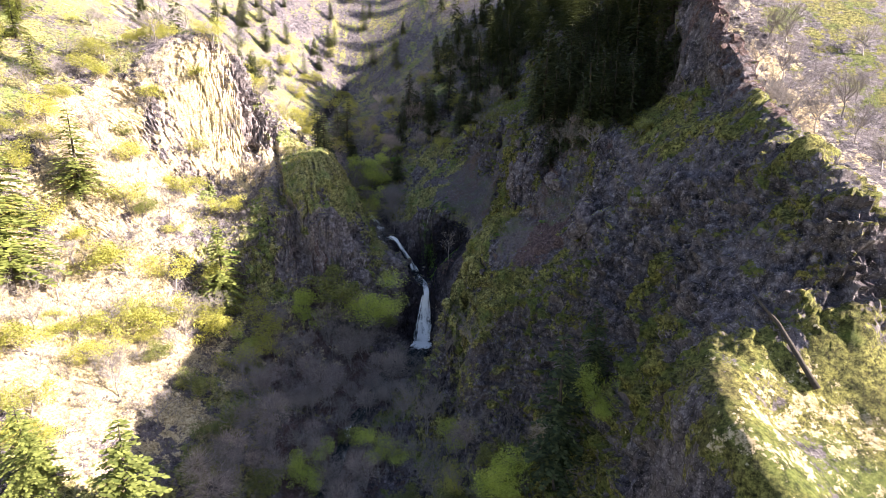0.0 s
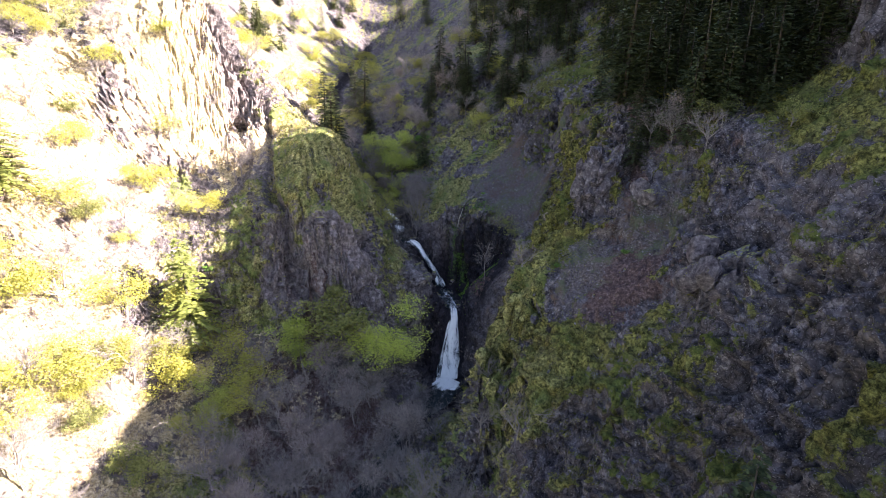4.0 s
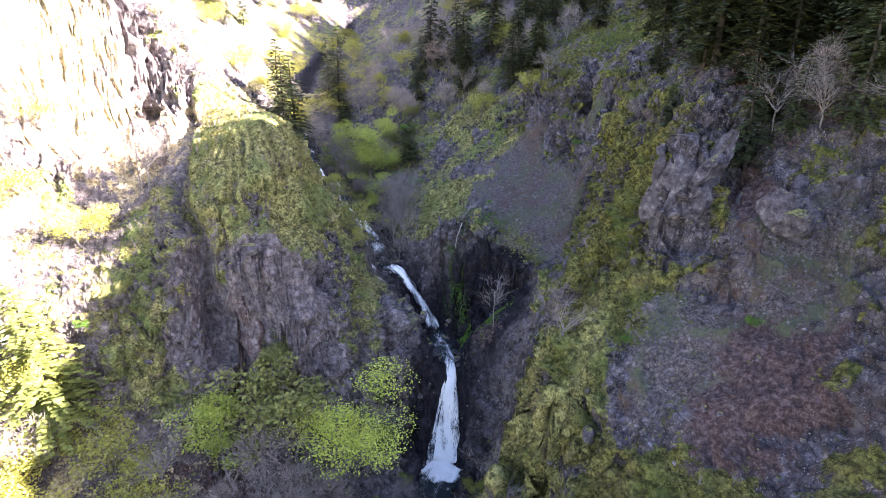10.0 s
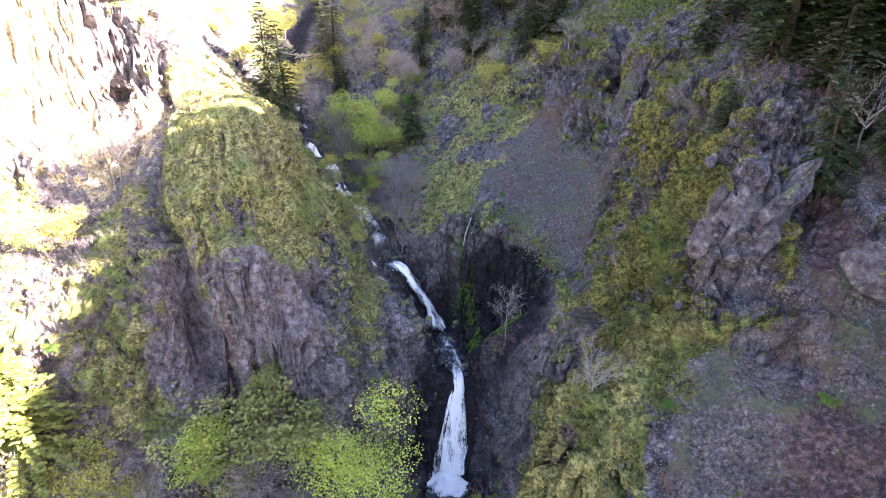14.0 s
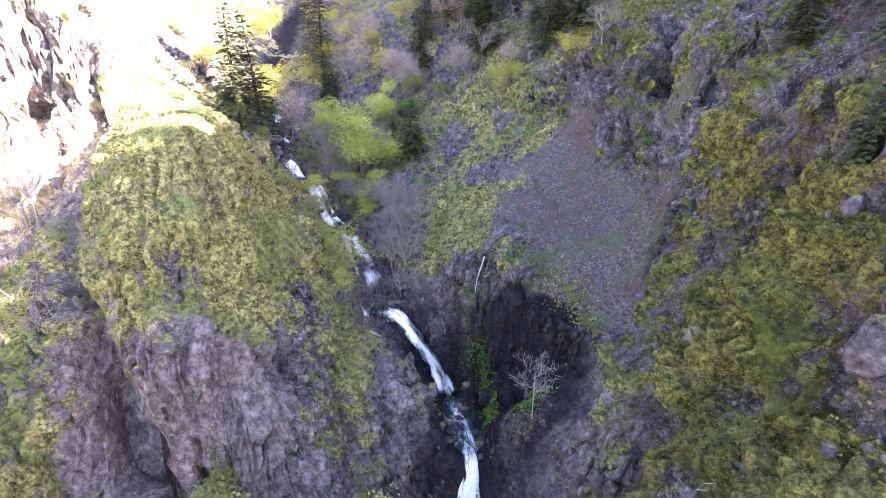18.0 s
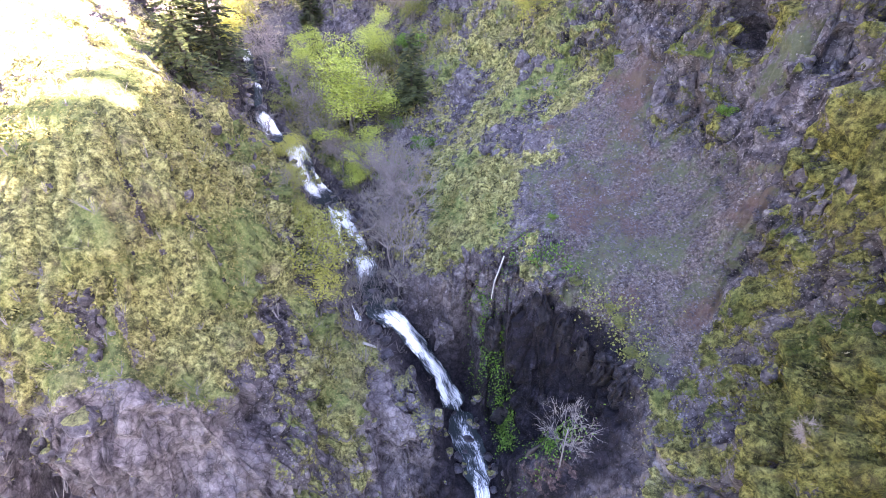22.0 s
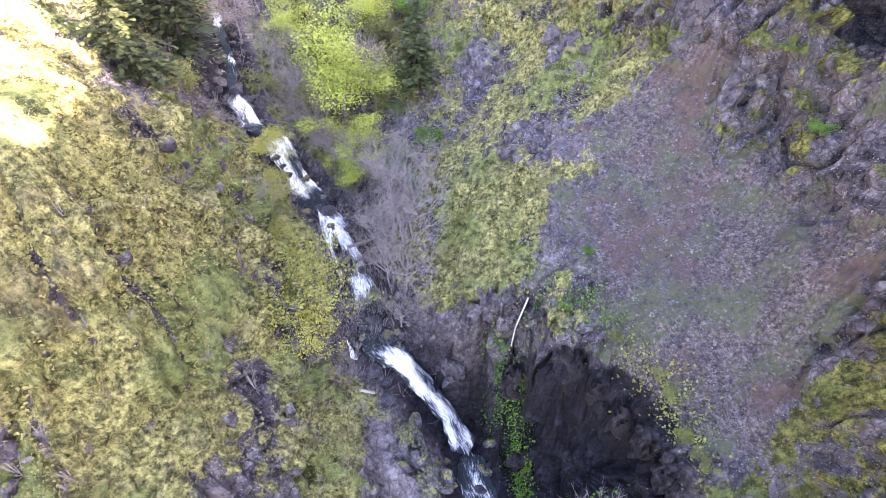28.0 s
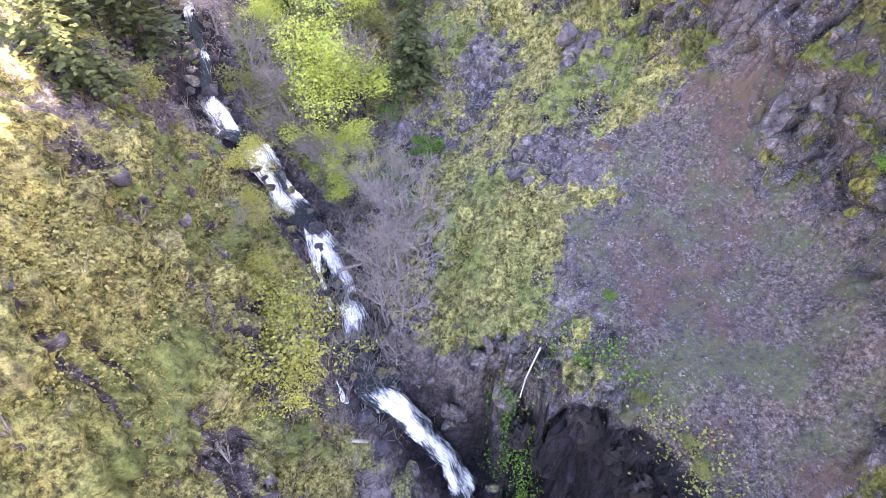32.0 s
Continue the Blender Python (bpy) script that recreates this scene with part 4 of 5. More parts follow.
def broadleaves():
    maples = [tree("maple_tree", leafy_meshes(h, s, FRESH, 0.27, 9000), at, "maple with bright yellow-green spring leaves", "maple tree", "maples by the creek") for h, s, at in ((14, 11, (-14.2, 94.6)), (11, 12, (-25.4, 87.8)), (11.5, 13, (-19.2, 134)))]
    plant(maples, [(-18.2, 130, 0.55), (-24.8, 141.5, 0.55), (-22, 136.5, 0.62), (-16.8, 128, 0.39), (-28, 88.6, 0.51), (-14.5, 140.5, 0.51), (-10, 64, 0.66), (-20, 62, 0.62), (7.5, 52, 0.78), (17.2, 47.6, 0.62), (0.5, 64, 0.55), (-36, 75, 0.47), (-9, 46, 0.62), (-16, 50, 0.55)], 6)
    catkins = [tree("alder_tree", leafy_meshes(7, s, YELLOW, 0.22, 4200), at, "alder hung with pale yellow-green catkins", "alder tree", "alders by the creek") for s, at in ((21, (-17.8, 112)), (22, (-33, 78.5)))]
    plant(catkins, [(-22.3, 120.5, 0.6), (-20, 116.5, 0.45), (-24.5, 126, 0.6), (-17, 109.8, 0.6), (-54, 80, 1.6), (-47, 76, 1.2), (-50, 66, 1.1), (-42, 80, 1.1), (-58, 62, 1.2), (-66, 78, 1.3), (-44, 98, 0.9), (-52, 99, 1.1), (-60, 96, 1.0), (-36, 150, 1.0), (-40, 135, 0.9), (-33, 140, 0.9), (0.5, 137, 0.8), (8, 131, 0.6), (-28, 158, 0.9), (-18, 150, 0.8), (-70, 108, 1.1), (-72, 92, 1.2), (-80, 82, 1.2), (2, 57, 0.8), (9, 46, 0.9), (23, 93, 0.6), (-0.8, 94.5, 0.4)], 7)
    plant(catkins, [(-36, 84.5, 1.3), (-33.5, 82.5, 1.2), (-38.5, 80.5, 1.2), (-41.5, 88, 1.1), (-45.5, 75, 1.4), (-48, 83, 1.3), (-34.6, 74.5, 1.0), (-51.5, 72, 1.2)], 57)
    r = np.random.RandomState(9)
    plant(catkins, [(r.uniform(-98, -46), r.uniform(48, 128), r.uniform(0.4, 1.1)) for _ in range(50)], 17)
    plant(catkins, [(r.uniform(-75, -32), r.uniform(128, 230), r.uniform(0.7, 1.4)) for _ in range(30)], 18)
    plant(catkins, [(r.uniform(-34, 14), r.uniform(140, 200), r.uniform(0.5, 1.0)) for _ in range(22)], 19)
    dull = [tree("hazel_bush", leafy_meshes(5, s, DULL, 0.2, 3600), at, "hazel bush with small dull green leaves", "bush", "bushes of the canyon") for s, at in ((31, (-31, 76)), (32, (-22.5, 93.5)))]
    plant(dull, [(-21.2, 134.6, 1.2), (-23.6, 138.4, 1.5), (-17, 139.5, 1.2), (-16.2, 134.2, 1.0), (-26, 133.8, 0.9), (-18.6, 93, 2.4), (-12.5, 95.5, 0.9), (-38, 66, 1.2), (-33, 62, 1.2), (-16, 69, 0.9), (5, 58, 1.0), (-6, 60, 0.9), (16, 53, 0.8), (-45, 70, 1.1), (-55, 88, 1.2), (-28, 124, 0.7), (-13.5, 128, 0.7), (-11, 121.5, 0.6), (11, 126, 0.7), (4.4, 108.4, 0.26), (5.2, 107.0, 0.3), (5.7, 105.4, 0.26), (6.0, 103.8, 0.3), (2.6, 110.4, 0.24), (10.4, 88.6, 0.6), (9.6, 90.2, 0.5), (11.2, 90.0, 0.45), (26, 84, 0.8), (31, 78, 0.8), (-62, 100, 1.1), (-13, 144, 0.9), (-8, 141, 0.8), (-13, 54, 1.4), (-3, 50, 1.5), (3.5, 46.5, 1.4), (-21, 51, 1.3), (6.5, 49.5, 1.6), (-26, 56, 1.3), (1.5, 54, 1.2)], 8)
    ivy = [tree("laurel_bush", leafy_meshes(3.6, s, IVY, 0.2, 3000), at, "dark green evergreen bush clinging to the slope", "bush", "evergreen bushes") for s, at in ((41, (-12.6, 141)),)]
    plant(ivy, [(-12.2, 125.5, 0.7), (-10.5, 122, 0.5), (1.1, 115, 0.24), (12.9, 117.5, 0.4), (16.4, 78.5, 0.3), (9.4, 80.5, 0.25), (-39.5, 91.2, 0.5), (-10.2, 128.5, 0.7), (-12.8, 126.6, 0.8), (-14.4, 133, 0.6)], 9)


def bare_trees():
    label, group = "leafless grey tree with fine twigs", "leafless trees"
    models = [tree("bare_tree", bare_meshes(h, s), at, label, "bare tree", group, ("trunk", "crown")) for h, s, at in ((8, 51, (-11.8, 118.5)), (7, 52, (-12.2, 121.5)), (9, 53, (-17.5, 84)))]
    r = np.random.RandomState(19)
    plant(models, [(r.uniform(-95, -38), r.uniform(46, 135), r.uniform(0.6, 1.1)) for _ in range(60)], 20)
    plant(models, [(-12.6, 117.2, 0.75), (-13.2, 119.4, 0.8), (-12.9, 122.8, 0.9), (-14.2, 125.6, 0.8), (-12.1, 125.2, 0.8), (-16.2, 128, 0.7), (-19.6, 129.6, 0.7), (-21.4, 131.2, 0.8), (-23.8, 133.4, 0.8), (-27, 129, 0.5), (-11.6, 114.6, 0.5), (-17.4, 114.4, 0.5), (-11.3, 116.2, 0.8), (-13, 124, 0.75), (-11, 119.8, 0.9), (-15.5, 115.6, 0.45), (-21.6, 119.3, 0.45), (-26.5, 82.5, 0.85), (-15, 90.5, 0.7), (-18.5, 90, 0.75), (-21.5, 86, 0.9), (-12, 80, 0.8), (-22, 72, 1.0), (-27, 66, 1.0), (-17, 62, 1.0), (-8, 66, 1.1), (-3, 70, 1.1), (-33, 72, 0.9), (-21, 133.5, 0.8), (-26.3, 136, 0.8), (-30, 145, 1.0), (-24, 150, 0.8), (54.7, 88, 1.1), (62, 83, 0.9), (58, 95, 1.0), (50, 80, 0.8), (66, 100, 1.1), (50, 99, 1.0), (21, 88.5, 0.75), (22.5, 86, 0.6), (24.5, 81.5, 0.8), (9.6, 127.2, 0.7), (-60, 72, 1.0), (-52, 92, 1.0), (-48, 64, 0.8), (-68, 88, 1.0), (-75, 70, 1.1), (-66, 60, 0.9), (-58, 106, 0.8), (-40, 60, 0.9), (-30, 57, 0.9)], 10)
    r = np.random.RandomState(29)
    plant(models, [(r.uniform(-36, 14), r.uniform(138, 205), r.uniform(0.6, 1.0)) for _ in range(34)], 31)
    plant(models, [(r.uniform(-32, 6), r.uniform(50, 90), r.uniform(0.55, 1.0)) for _ in range(75)], 30)
    plant(models, [(r.uniform(42.5, 50), r.uniform(58, 88), r.uniform(0.5, 0.9)) for _ in range(16)] + [(r.uniform(48, 78), r.uniform(72, 118), r.uniform(0.6, 1.1)) for _ in range(34)], 33)
    round_trees = [tree("bare_tree", twiggy_meshes(h, s), at, "rounded leafless tree with a haze of purple-grey twigs", "bare tree", group) for h, s, at in ((7.5, 71, (-9.5, 84)), (6.5, 72, (-16, 88)), (8.5, 73, (-21, 76)))]
    spots = []
    while len(spots) < 38:
        y = r.uniform(52, 94)
        x = np.interp(y, [43, 60, 72, 86, 94], [-22, -18, -16, -11.6, -5.8]) + r.uniform(-15, 11 - 0.09 * y)
        if np.hypot(x + 15.8, y - 72) > 4.5 and all((x - a) ** 2 + (y - b) ** 2 > 2.4 ** 2 for a, b, _ in spots):
            spots.append((x, y, r.uniform(0.45, 1.0)))
    spots += [(r.uniform(-24, 16), r.uniform(134, 185), r.uniform(0.5, 0.9)) for _ in range(26)]
    plant(round_trees, spots + [(-12.2, 121.3, 0.5), (-20.3, 130.5, 0.6), (-23, 134, 0.7), (-30, 139, 0.8), (-16, 146, 0.7), (21, 93, 0.5), (23.5, 88, 0.5), (10, 96, 0.25), (-12, 97, 0.5), (-17, 93.2, 0.6), (12, 52, 0.7), (3, 62, 0.7)], 37)
    white = tree("dead_tree", bare_meshes(5.8, 63, PALE_BARK, 4, 0.14, 0.88, 0.9, 0.3), (1.2, 101.3), "bleached white leafless tree on the dark rock shelf", "bare tree", "", ("trunk", "crown"))
    white.rotation_euler = (0, radians(3), radians(140))


firs()
broadleaves()
bare_trees()


# ---- water ----
def half(n, value):
    m = n.nodes.new("ShaderNodeMath")
    m.operation = "MULTIPLY"
    m.inputs[1].default_value = 0.5
    n.links.new(value, m.inputs[0])
    return m.outputs[0]


def water_material():
    m, n, b = material("creek_water", 0.12)
    uv = n.nodes.new("ShaderNodeUVMap")
    uv.uv_map = "flow"
    froth = n.nodes.new("ShaderNodeVertexColor")
    froth.layer_name = "froth"
    flow = n.nodes.new("ShaderNodeMapping")
    flow.inputs["Scale"].default_value = (0.8, 4.5, 1)
    n.links.new(uv.outputs[0], flow.inputs[0])
    streak = noise_tex(n, 0.5, 10, 0.8, flow.outputs[0])
    add = n.nodes.new("ShaderNodeMath")
    add.operation = "ADD"
    n.links.new(froth.outputs[0], add.inputs[0])
    spread_out = node(n, "ShaderNodeMapRange")
    for k, v in enumerate((0.3, 0.7, -0.05, 1.05), 1):
        spread_out.inputs[k].default_value = v
    n.links.new(streak, spread_out.inputs[0])
    n.links.new(spread_out.outputs[0], add.inputs[1])
    white = ramp(n, half(n, add.outputs[0]), [(0.38, (0.025, 0.033, 0.037)), (0.47, (0.14, 0.155, 0.17)), (0.55, (0.52, 0.54, 0.57)), (0.66, (0.92, 0.93, 0.94))])
    n.links.new(white, b.inputs["Base Color"])
    rough = ramp(n, half(n, add.outputs[0]), [(0.4, (0.08, 0.08, 0.08)), (0.6, (0.75, 0.75, 0.75))])
    n.links.new(rough, b.inputs["Roughness"])
    bump(n, b, streak, 0.7, 0.25)
    return m


WATER = water_material()


def ribbon(name, line, widths, froths, lift, lumps, seed, sides=11, arch=0.15, step=0.2, wobble=0.45):
    """A band of running water along a line: widths in metres, froth from 0 (dark water) to 1 (white)."""
    line = np.array(line, float)
    run = np.concatenate([[0], np.cumsum(np.linalg.norm(np.diff(line, axis=0), axis=1))])
    s = np.arange(0, run[-1], step)
    p = np.stack([np.interp(s, run, line[:, k]) for k in range(3)], 1)
    kernel = np.ones(5) / 5
    for k in range(3):
        p[2:-2, k] = np.convolve(p[:, k], kernel, "valid")
    wide, foam = np.interp(s, run, widths), np.interp(s, run, froths)
    d = np.gradient(p, axis=0)
    side = np.stack([-d[:, 1], d[:, 0], 0 * s], 1)
    side /= np.linalg.norm(side, axis=1)[:, None] + 1e-9
    out = np.cross(d / np.linalg.norm(d, axis=1)[:, None], side)
    out *= np.sign(out[:, 2:3] + 1e-6)
    r = np.linspace(-1, 1, sides)
    wide = wide * (1 + wobble * fbm(s, 0 * s + seed, 0 * s, 1.6, 3)) * (0.12 + 0.88 * smooth(0, 1.0, np.minimum(s, s[-1] - s)))
    p = p + side * (0.45 * perlin(s / 2.2 + 9, 0 * s + seed, 0 * s) * np.minimum(1, wide))[:, None]
    co = p[:, None] + side[:, None] * (r[None, :, None] * wide[:, None, None] / 2)
    strands = fbm(s[:, None] / 3.5 + 40, r[None, :] * wide[:, None] / 2 / 0.8 + seed, 0 * co[..., 0], 1.0, 3)
    n1 = fbm(co[..., 0], co[..., 1], co[..., 2] * 0.5 + seed, 0.9, 3)
    rise = lift + arch * (1 - r[None, :] ** 2) * np.minimum(1, wide[:, None]) + lumps * (0.3 + foam[:, None]) * n1
    co = co + out[:, None] * rise[..., None]
    nn, ns = len(s), sides
    idx = np.arange(nn * ns).reshape(nn, ns)
    quads = np.stack([idx[:-1, :-1], idx[:-1, 1:], idx[1:, 1:], idx[1:, :-1]], -1).reshape(-1, 4)
    me = mesh_of(name, co.reshape(-1, 3).tolist(), quads.tolist(), WATER, True)
    uv = me.uv_layers.new(name="flow")
    flat = np.stack([np.repeat(s, ns), (r[None, :] * wide[:, None] / 2).ravel() + seed * 3], 1)
    uv.data.foreach_set("uv", flat[quads.ravel()].astype(np.float32).ravel())
    edge = (1 - 0.55 * np.abs(r[None, :]) ** 3)
    f = np.clip(foam[:, None] * edge + 0.2 * n1 + 0.8 * strands, 0, 1).ravel()
    layer = me.color_attributes.new("froth", "FLOAT_COLOR", "POINT")
    layer.data.foreach_set("color", np.stack([f, f, f, np.ones_like(f)], 1).astype(np.float32).ravel())
    return me


def creek_water():
    ob = tagged(new("water", ribbon("water", CREEK[:7], [3, 2.4, 2.2, 2.2, 2.6, 5.0, 3.6], [0.1, 0.12, 0.0, 0.1, 0.0, 0.1, 0.5], 0.05, 0.16, 1)), "dark creek water with white riffles below the waterfall", "creek", kind="structure")
    tagged(new("water", ribbon("water", [(-16.6, 69.6, -4.2), (-16.3, 71.5, -3.7), (-15.8, 73.4, -3.3)], [1.0, 2.0, 1.2], [0.7, 1.0, 0.7], 0.25, 0.25, 6)), "white riffle of the creek among bare trees", "creek", kind="structure")
    upper = CREEK[8:11]
    tagged(new("water", ribbon("water", upper, [1.6, 2.2, 2.6], [0.7, 0.3, 0.25], 0.06, 0.12, 2)), "dark pool water between two waterfalls", "creek", kind="structure")
    seen = CASCADE[:-3]
    top = [row[:3] for row in seen]
    tagged(new("water", ribbon("water", top, [row[3] for row in seen], [row[4] for row in seen], 0.08, 0.26, 3, 15)), "white cascading creek tumbling between rocks", "creek", kind="structure")
    tagged(new("water", ribbon("water", [(-15.6, 113.4, 20.9), (-14.9, 111.9, 20.3), (-14.3, 111.2, 19.4)], [0.5, 0.9, 0.6], [0.8, 0.9, 0.7], 0.3, 0.2, 4)), "small white side stream beside the creek", "creek", kind="structure")
    tagged(new("water", ribbon("water", [(-20.2, 124.6, 24.5), (-19.0, 122.6, 23.6), (-18.2, 120.6, 22.7), (-16.9, 118.4, 21.6)], [0.5, 0.8, 0.5, 0.6], [0.4, 0.9, 0.6, 0.7], 0.3, 0.25, 5)), "thin white branch of the creek between boulders", "creek", kind="structure")


def waterfalls():
    low = thing("waterfall", (-4.5, 97.5, 0.2), "white waterfall fanning out down a dark rock face", "waterfall")
    top = [(-4.6, 104.2, 11.7), (-3.9, 102.6, 11.35), (-3.85, 101.7, 10.2), (-4.0, 101.2, 8.6), (-4.2, 100.4, 6.2), (-4.4, 99.2, 3.0), (-4.6, 97.9, 0.3)]
    origin = Matrix.Translation((4.5, -97.5, -0.2))
    def sheet(name, line, widths, froths, lift, lumps, seed, label=""):
        me = ribbon(name, line, widths, froths, lift, lumps, seed, 21, 0.3, 0.18, 0.2)
        me.transform(origin)
        part(name, me, low, label)
    sheet("main_stream", top, [1.3, 1.2, 1.2, 1.8, 2.6, 3.8, 5.0], [0.6, 0.95, 1.0, 1.0, 0.95, 0.9, 1.0], 0.28, 0.25, 11)
    sheet("side_stream", [(x - 0.5 - 0.12 * (11 - z), y - 0.05, z) for x, y, z in top[2:]], [0.25, 0.5, 0.5, 0.7, 0.8], [0.9, 0.85, 0.7, 0.6, 0.6], 0.2, 0.2, 12, "thin strand of falling water")
    sheet("side_stream", [(x + 0.45 + 0.12 * (11 - z), y - 0.05, z) for x, y, z in top[2:]], [0.2, 0.5, 0.6, 0.7, 0.8], [0.9, 0.85, 0.7, 0.65, 0.6], 0.2, 0.2, 13, "thin strand of falling water")
    sheet("plunge_foam", [(-4.5, 98.6, 0.55), (-4.9, 97.4, 0.25), (-5.4, 96.2, 0.0), (-5.8, 95.2, -0.15)], [4.6, 5.8, 5.0, 3.4], [1, 1, 0.95, 0.5], 0.25, 0.35, 14, "white foam at the foot of the fall")
    chute = thing("waterfall", (-9, 111.3, 17), "white chute of water sliding down a sloping rock groove", "waterfall")
    origin2 = Matrix.Translation((9, -111.3, -17))
    me = ribbon("main_stream", [(-12.9, 113, 20.9), (-11.3, 112.2, 20.1), (-9.5, 111.5, 17.6), (-7.9, 110.8, 15.1), (-6.7, 109.9, 13.2), (-6.1, 108.9, 12.7)], [1.6, 1.9, 1.8, 1.8, 2.2, 2.4], [0.45, 0.75, 0.6, 0.75, 0.55, 0.1], 0.3, 0.2, 15, 17, 0.25, 0.18, 0.25)
    me.transform(origin2)
    part("main_stream", me, chute)


creek_water()
waterfalls()


# ---- rocks ----
def rock_material():
    m, n, b = material("basalt", 0.85)
    geo = n.nodes.new("ShaderNodeNewGeometry")
    colour = ramp(n, noise_tex(n, 0.6, 10, 0.74), [(0.34, (0.02, 0.018, 0.023)), (0.46, (0.1, 0.088, 0.105)), (0.55, (0.165, 0.148, 0.17)), (0.67, (0.36, 0.34, 0.36))])
    up = n.nodes.new("ShaderNodeSeparateXYZ")
    n.links.new(geo.outputs["Normal"], up.inputs[0])
    add = n.nodes.new("ShaderNodeMath")
    add.operation = "ADD"
    n.links.new(up.outputs[2], add.inputs[0])
    n.links.new(noise_tex(n, 0.5, 8, 0.7), add.inputs[1])
    add = half(n, add.outputs[0])
    moss = ramp(n, noise_tex(n, 0.2, 6), [(0.35, (0.05, 0.05, 0.018)), (0.65, (0.4, 0.385, 0.15))])
    colour = mix(n, ramp(n, add, [(0.0, (0, 0, 0)), (0.62, (0, 0, 0)), (0.66, (0.9, 0.9, 0.9))]), colour, moss)
    n.links.new(colour, b.inputs["Base Color"])
    bump(n, b, noise_tex(n, 0.4, 12, 0.8), 1.0, 0.4)
    return m


ROCK = rock_material()
WETROCK, wn2, wb = material("wet_basalt", 0.3)
wn2.links.new(ramp(wn2, noise_tex(wn2, 0.5, 8, 0.7), [(0.35, (0.014, 0.013, 0.017)), (0.65, (0.085, 0.078, 0.09))]), wb.inputs["Base Color"])
bump(wn2, wb, noise_tex(wn2, 0.3, 10, 0.75), 0.9, 0.12)


# Nearly black basalt: the shade of the hollow is put into its colour.
SHADE_DARKENED, wn3, wb3 = material("shade_darkened_basalt", 0.55)
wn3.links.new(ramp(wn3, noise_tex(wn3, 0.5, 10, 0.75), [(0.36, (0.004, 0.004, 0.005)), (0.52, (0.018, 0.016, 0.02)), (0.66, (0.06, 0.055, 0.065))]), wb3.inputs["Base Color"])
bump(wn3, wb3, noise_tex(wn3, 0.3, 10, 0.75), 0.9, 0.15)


def rock_mesh(name, seed, stretch, rough=0.34, detail=4, mat=None, chop=0.0):
    bm = bmesh.new()
    bmesh.ops.create_icosphere(bm, subdivisions=detail, radius=1)
    co = np.array([v.co for v in bm.verts])
    faces = [[v.index for v in f.verts] for f in bm.faces]
    bm.free()
    q = co + seed * 3.1
    n1 = fbm(q[:, 0], q[:, 1], q[:, 2], 1.2, 4)
    cracks = np.abs(fbm(q[:, 0] * 1.4, q[:, 1] * 1.4, q[:, 2] * (0.5 + chop), 0.8, 3))
    co = co * (1 + rough * n1 * 1.5 - rough * 0.9 * smooth(0.14, 0.0, cracks))[:, None]
    planes = np.random.RandomState(seed).normal(size=(16, 3))
    for k in planes:
        k = k / np.linalg.norm(k)
        d = co @ k - 0.66
        co = co - np.where(d > 0, d * 0.9, 0)[:, None] * k
    if detail > 4:
        q = co * np.array(stretch)
        fine = 0.32 * (0.22 - np.abs(fbm(q[:, 0], q[:, 1], q[:, 2] * 0.5 + seed, 0.9, 4)))
        co = co * (1 + fine / np.mean(stretch) * 1.6)[:, None]
    return mesh_of(name, (co * np.array(stretch)).tolist(), faces, mat or ROCK)


def boulders():
    r = random.Random(4)
    shapes = [rock_mesh("boulder", 10 + k, (1, r.uniform(0.75, 1.1), r.uniform(0.6, 0.85)), 0.3, 3, WETROCK if k < 4 else ROCK) for k in range(7)]
    label = "rounded dark basalt boulder in the creek"
    for a, b in zip(CREEK[3:-4], CREEK[4:-3]):
        length = math.dist(a, b)
        if 2.0 < b[2] < 11.8 or 13 < b[2] < 20.2:
            continue
        for k in range(int(length * 3.4)):
            f = r.random()
            off = r.choice((-1, 1)) * r.uniform(0.2, 2.0)
            dx, dy = (b[0] - a[0]) / length, (b[1] - a[1]) / length
            x, y = a[0] + f * (b[0] - a[0]) - dy * off, a[1] + f * (b[1] - a[1]) + dx * off
            size = r.uniform(0.2, 0.65)
            ob = new("boulder", r.choice(shapes))
            ob.matrix_world = pose(x, y, height(x, y) + 0.4 * size, r.uniform(-25, 25), r.uniform(-25, 25), r.uniform(0, 360)) @ Matrix.Scale(size, 4)
            tagged(ob, label, "boulder", "boulders in the creek")
    for x, y, lift, size in ((-6.9, 95.6, 0.0, 0.75), (-13.3, 111.4, 0.2, 0.9), (-12.4, 111, 0.1, 0.7), (-12.2, 109.9, 0.3, 0.8), (-8.6, 96.4, 0.1, 0.8), (-5.2, 106.8, 0.4, 0.7), (-23.7, 95.2, 0.0, 1.3), (-14.0, 115.4, 0.2, 0.9), (-15.2, 116.3, 0.1, 0.8), (-19.4, 124.9, 0.2, 1.0), (-20.4, 125.3, 0.1, 0.9), (-19.0, 123.2, 0.2, 0.8), (-18.4, 121.6, 0.1, 0.7), (-25.0, 129.4, 0.2, 0.8), (-24.9, 128.2, 0.1, 0.7), (-28.2, 131.6, 0.3, 0.9)):
        ob = new("boulder", shapes[int(size * 10) % 7])
        ob.matrix_world = pose(x, y, height(x, y) + lift * size, 10, 5, x * 40) @ Matrix.Scale(size, 4)
        tagged(ob, label, "boulder", "boulders in the creek")


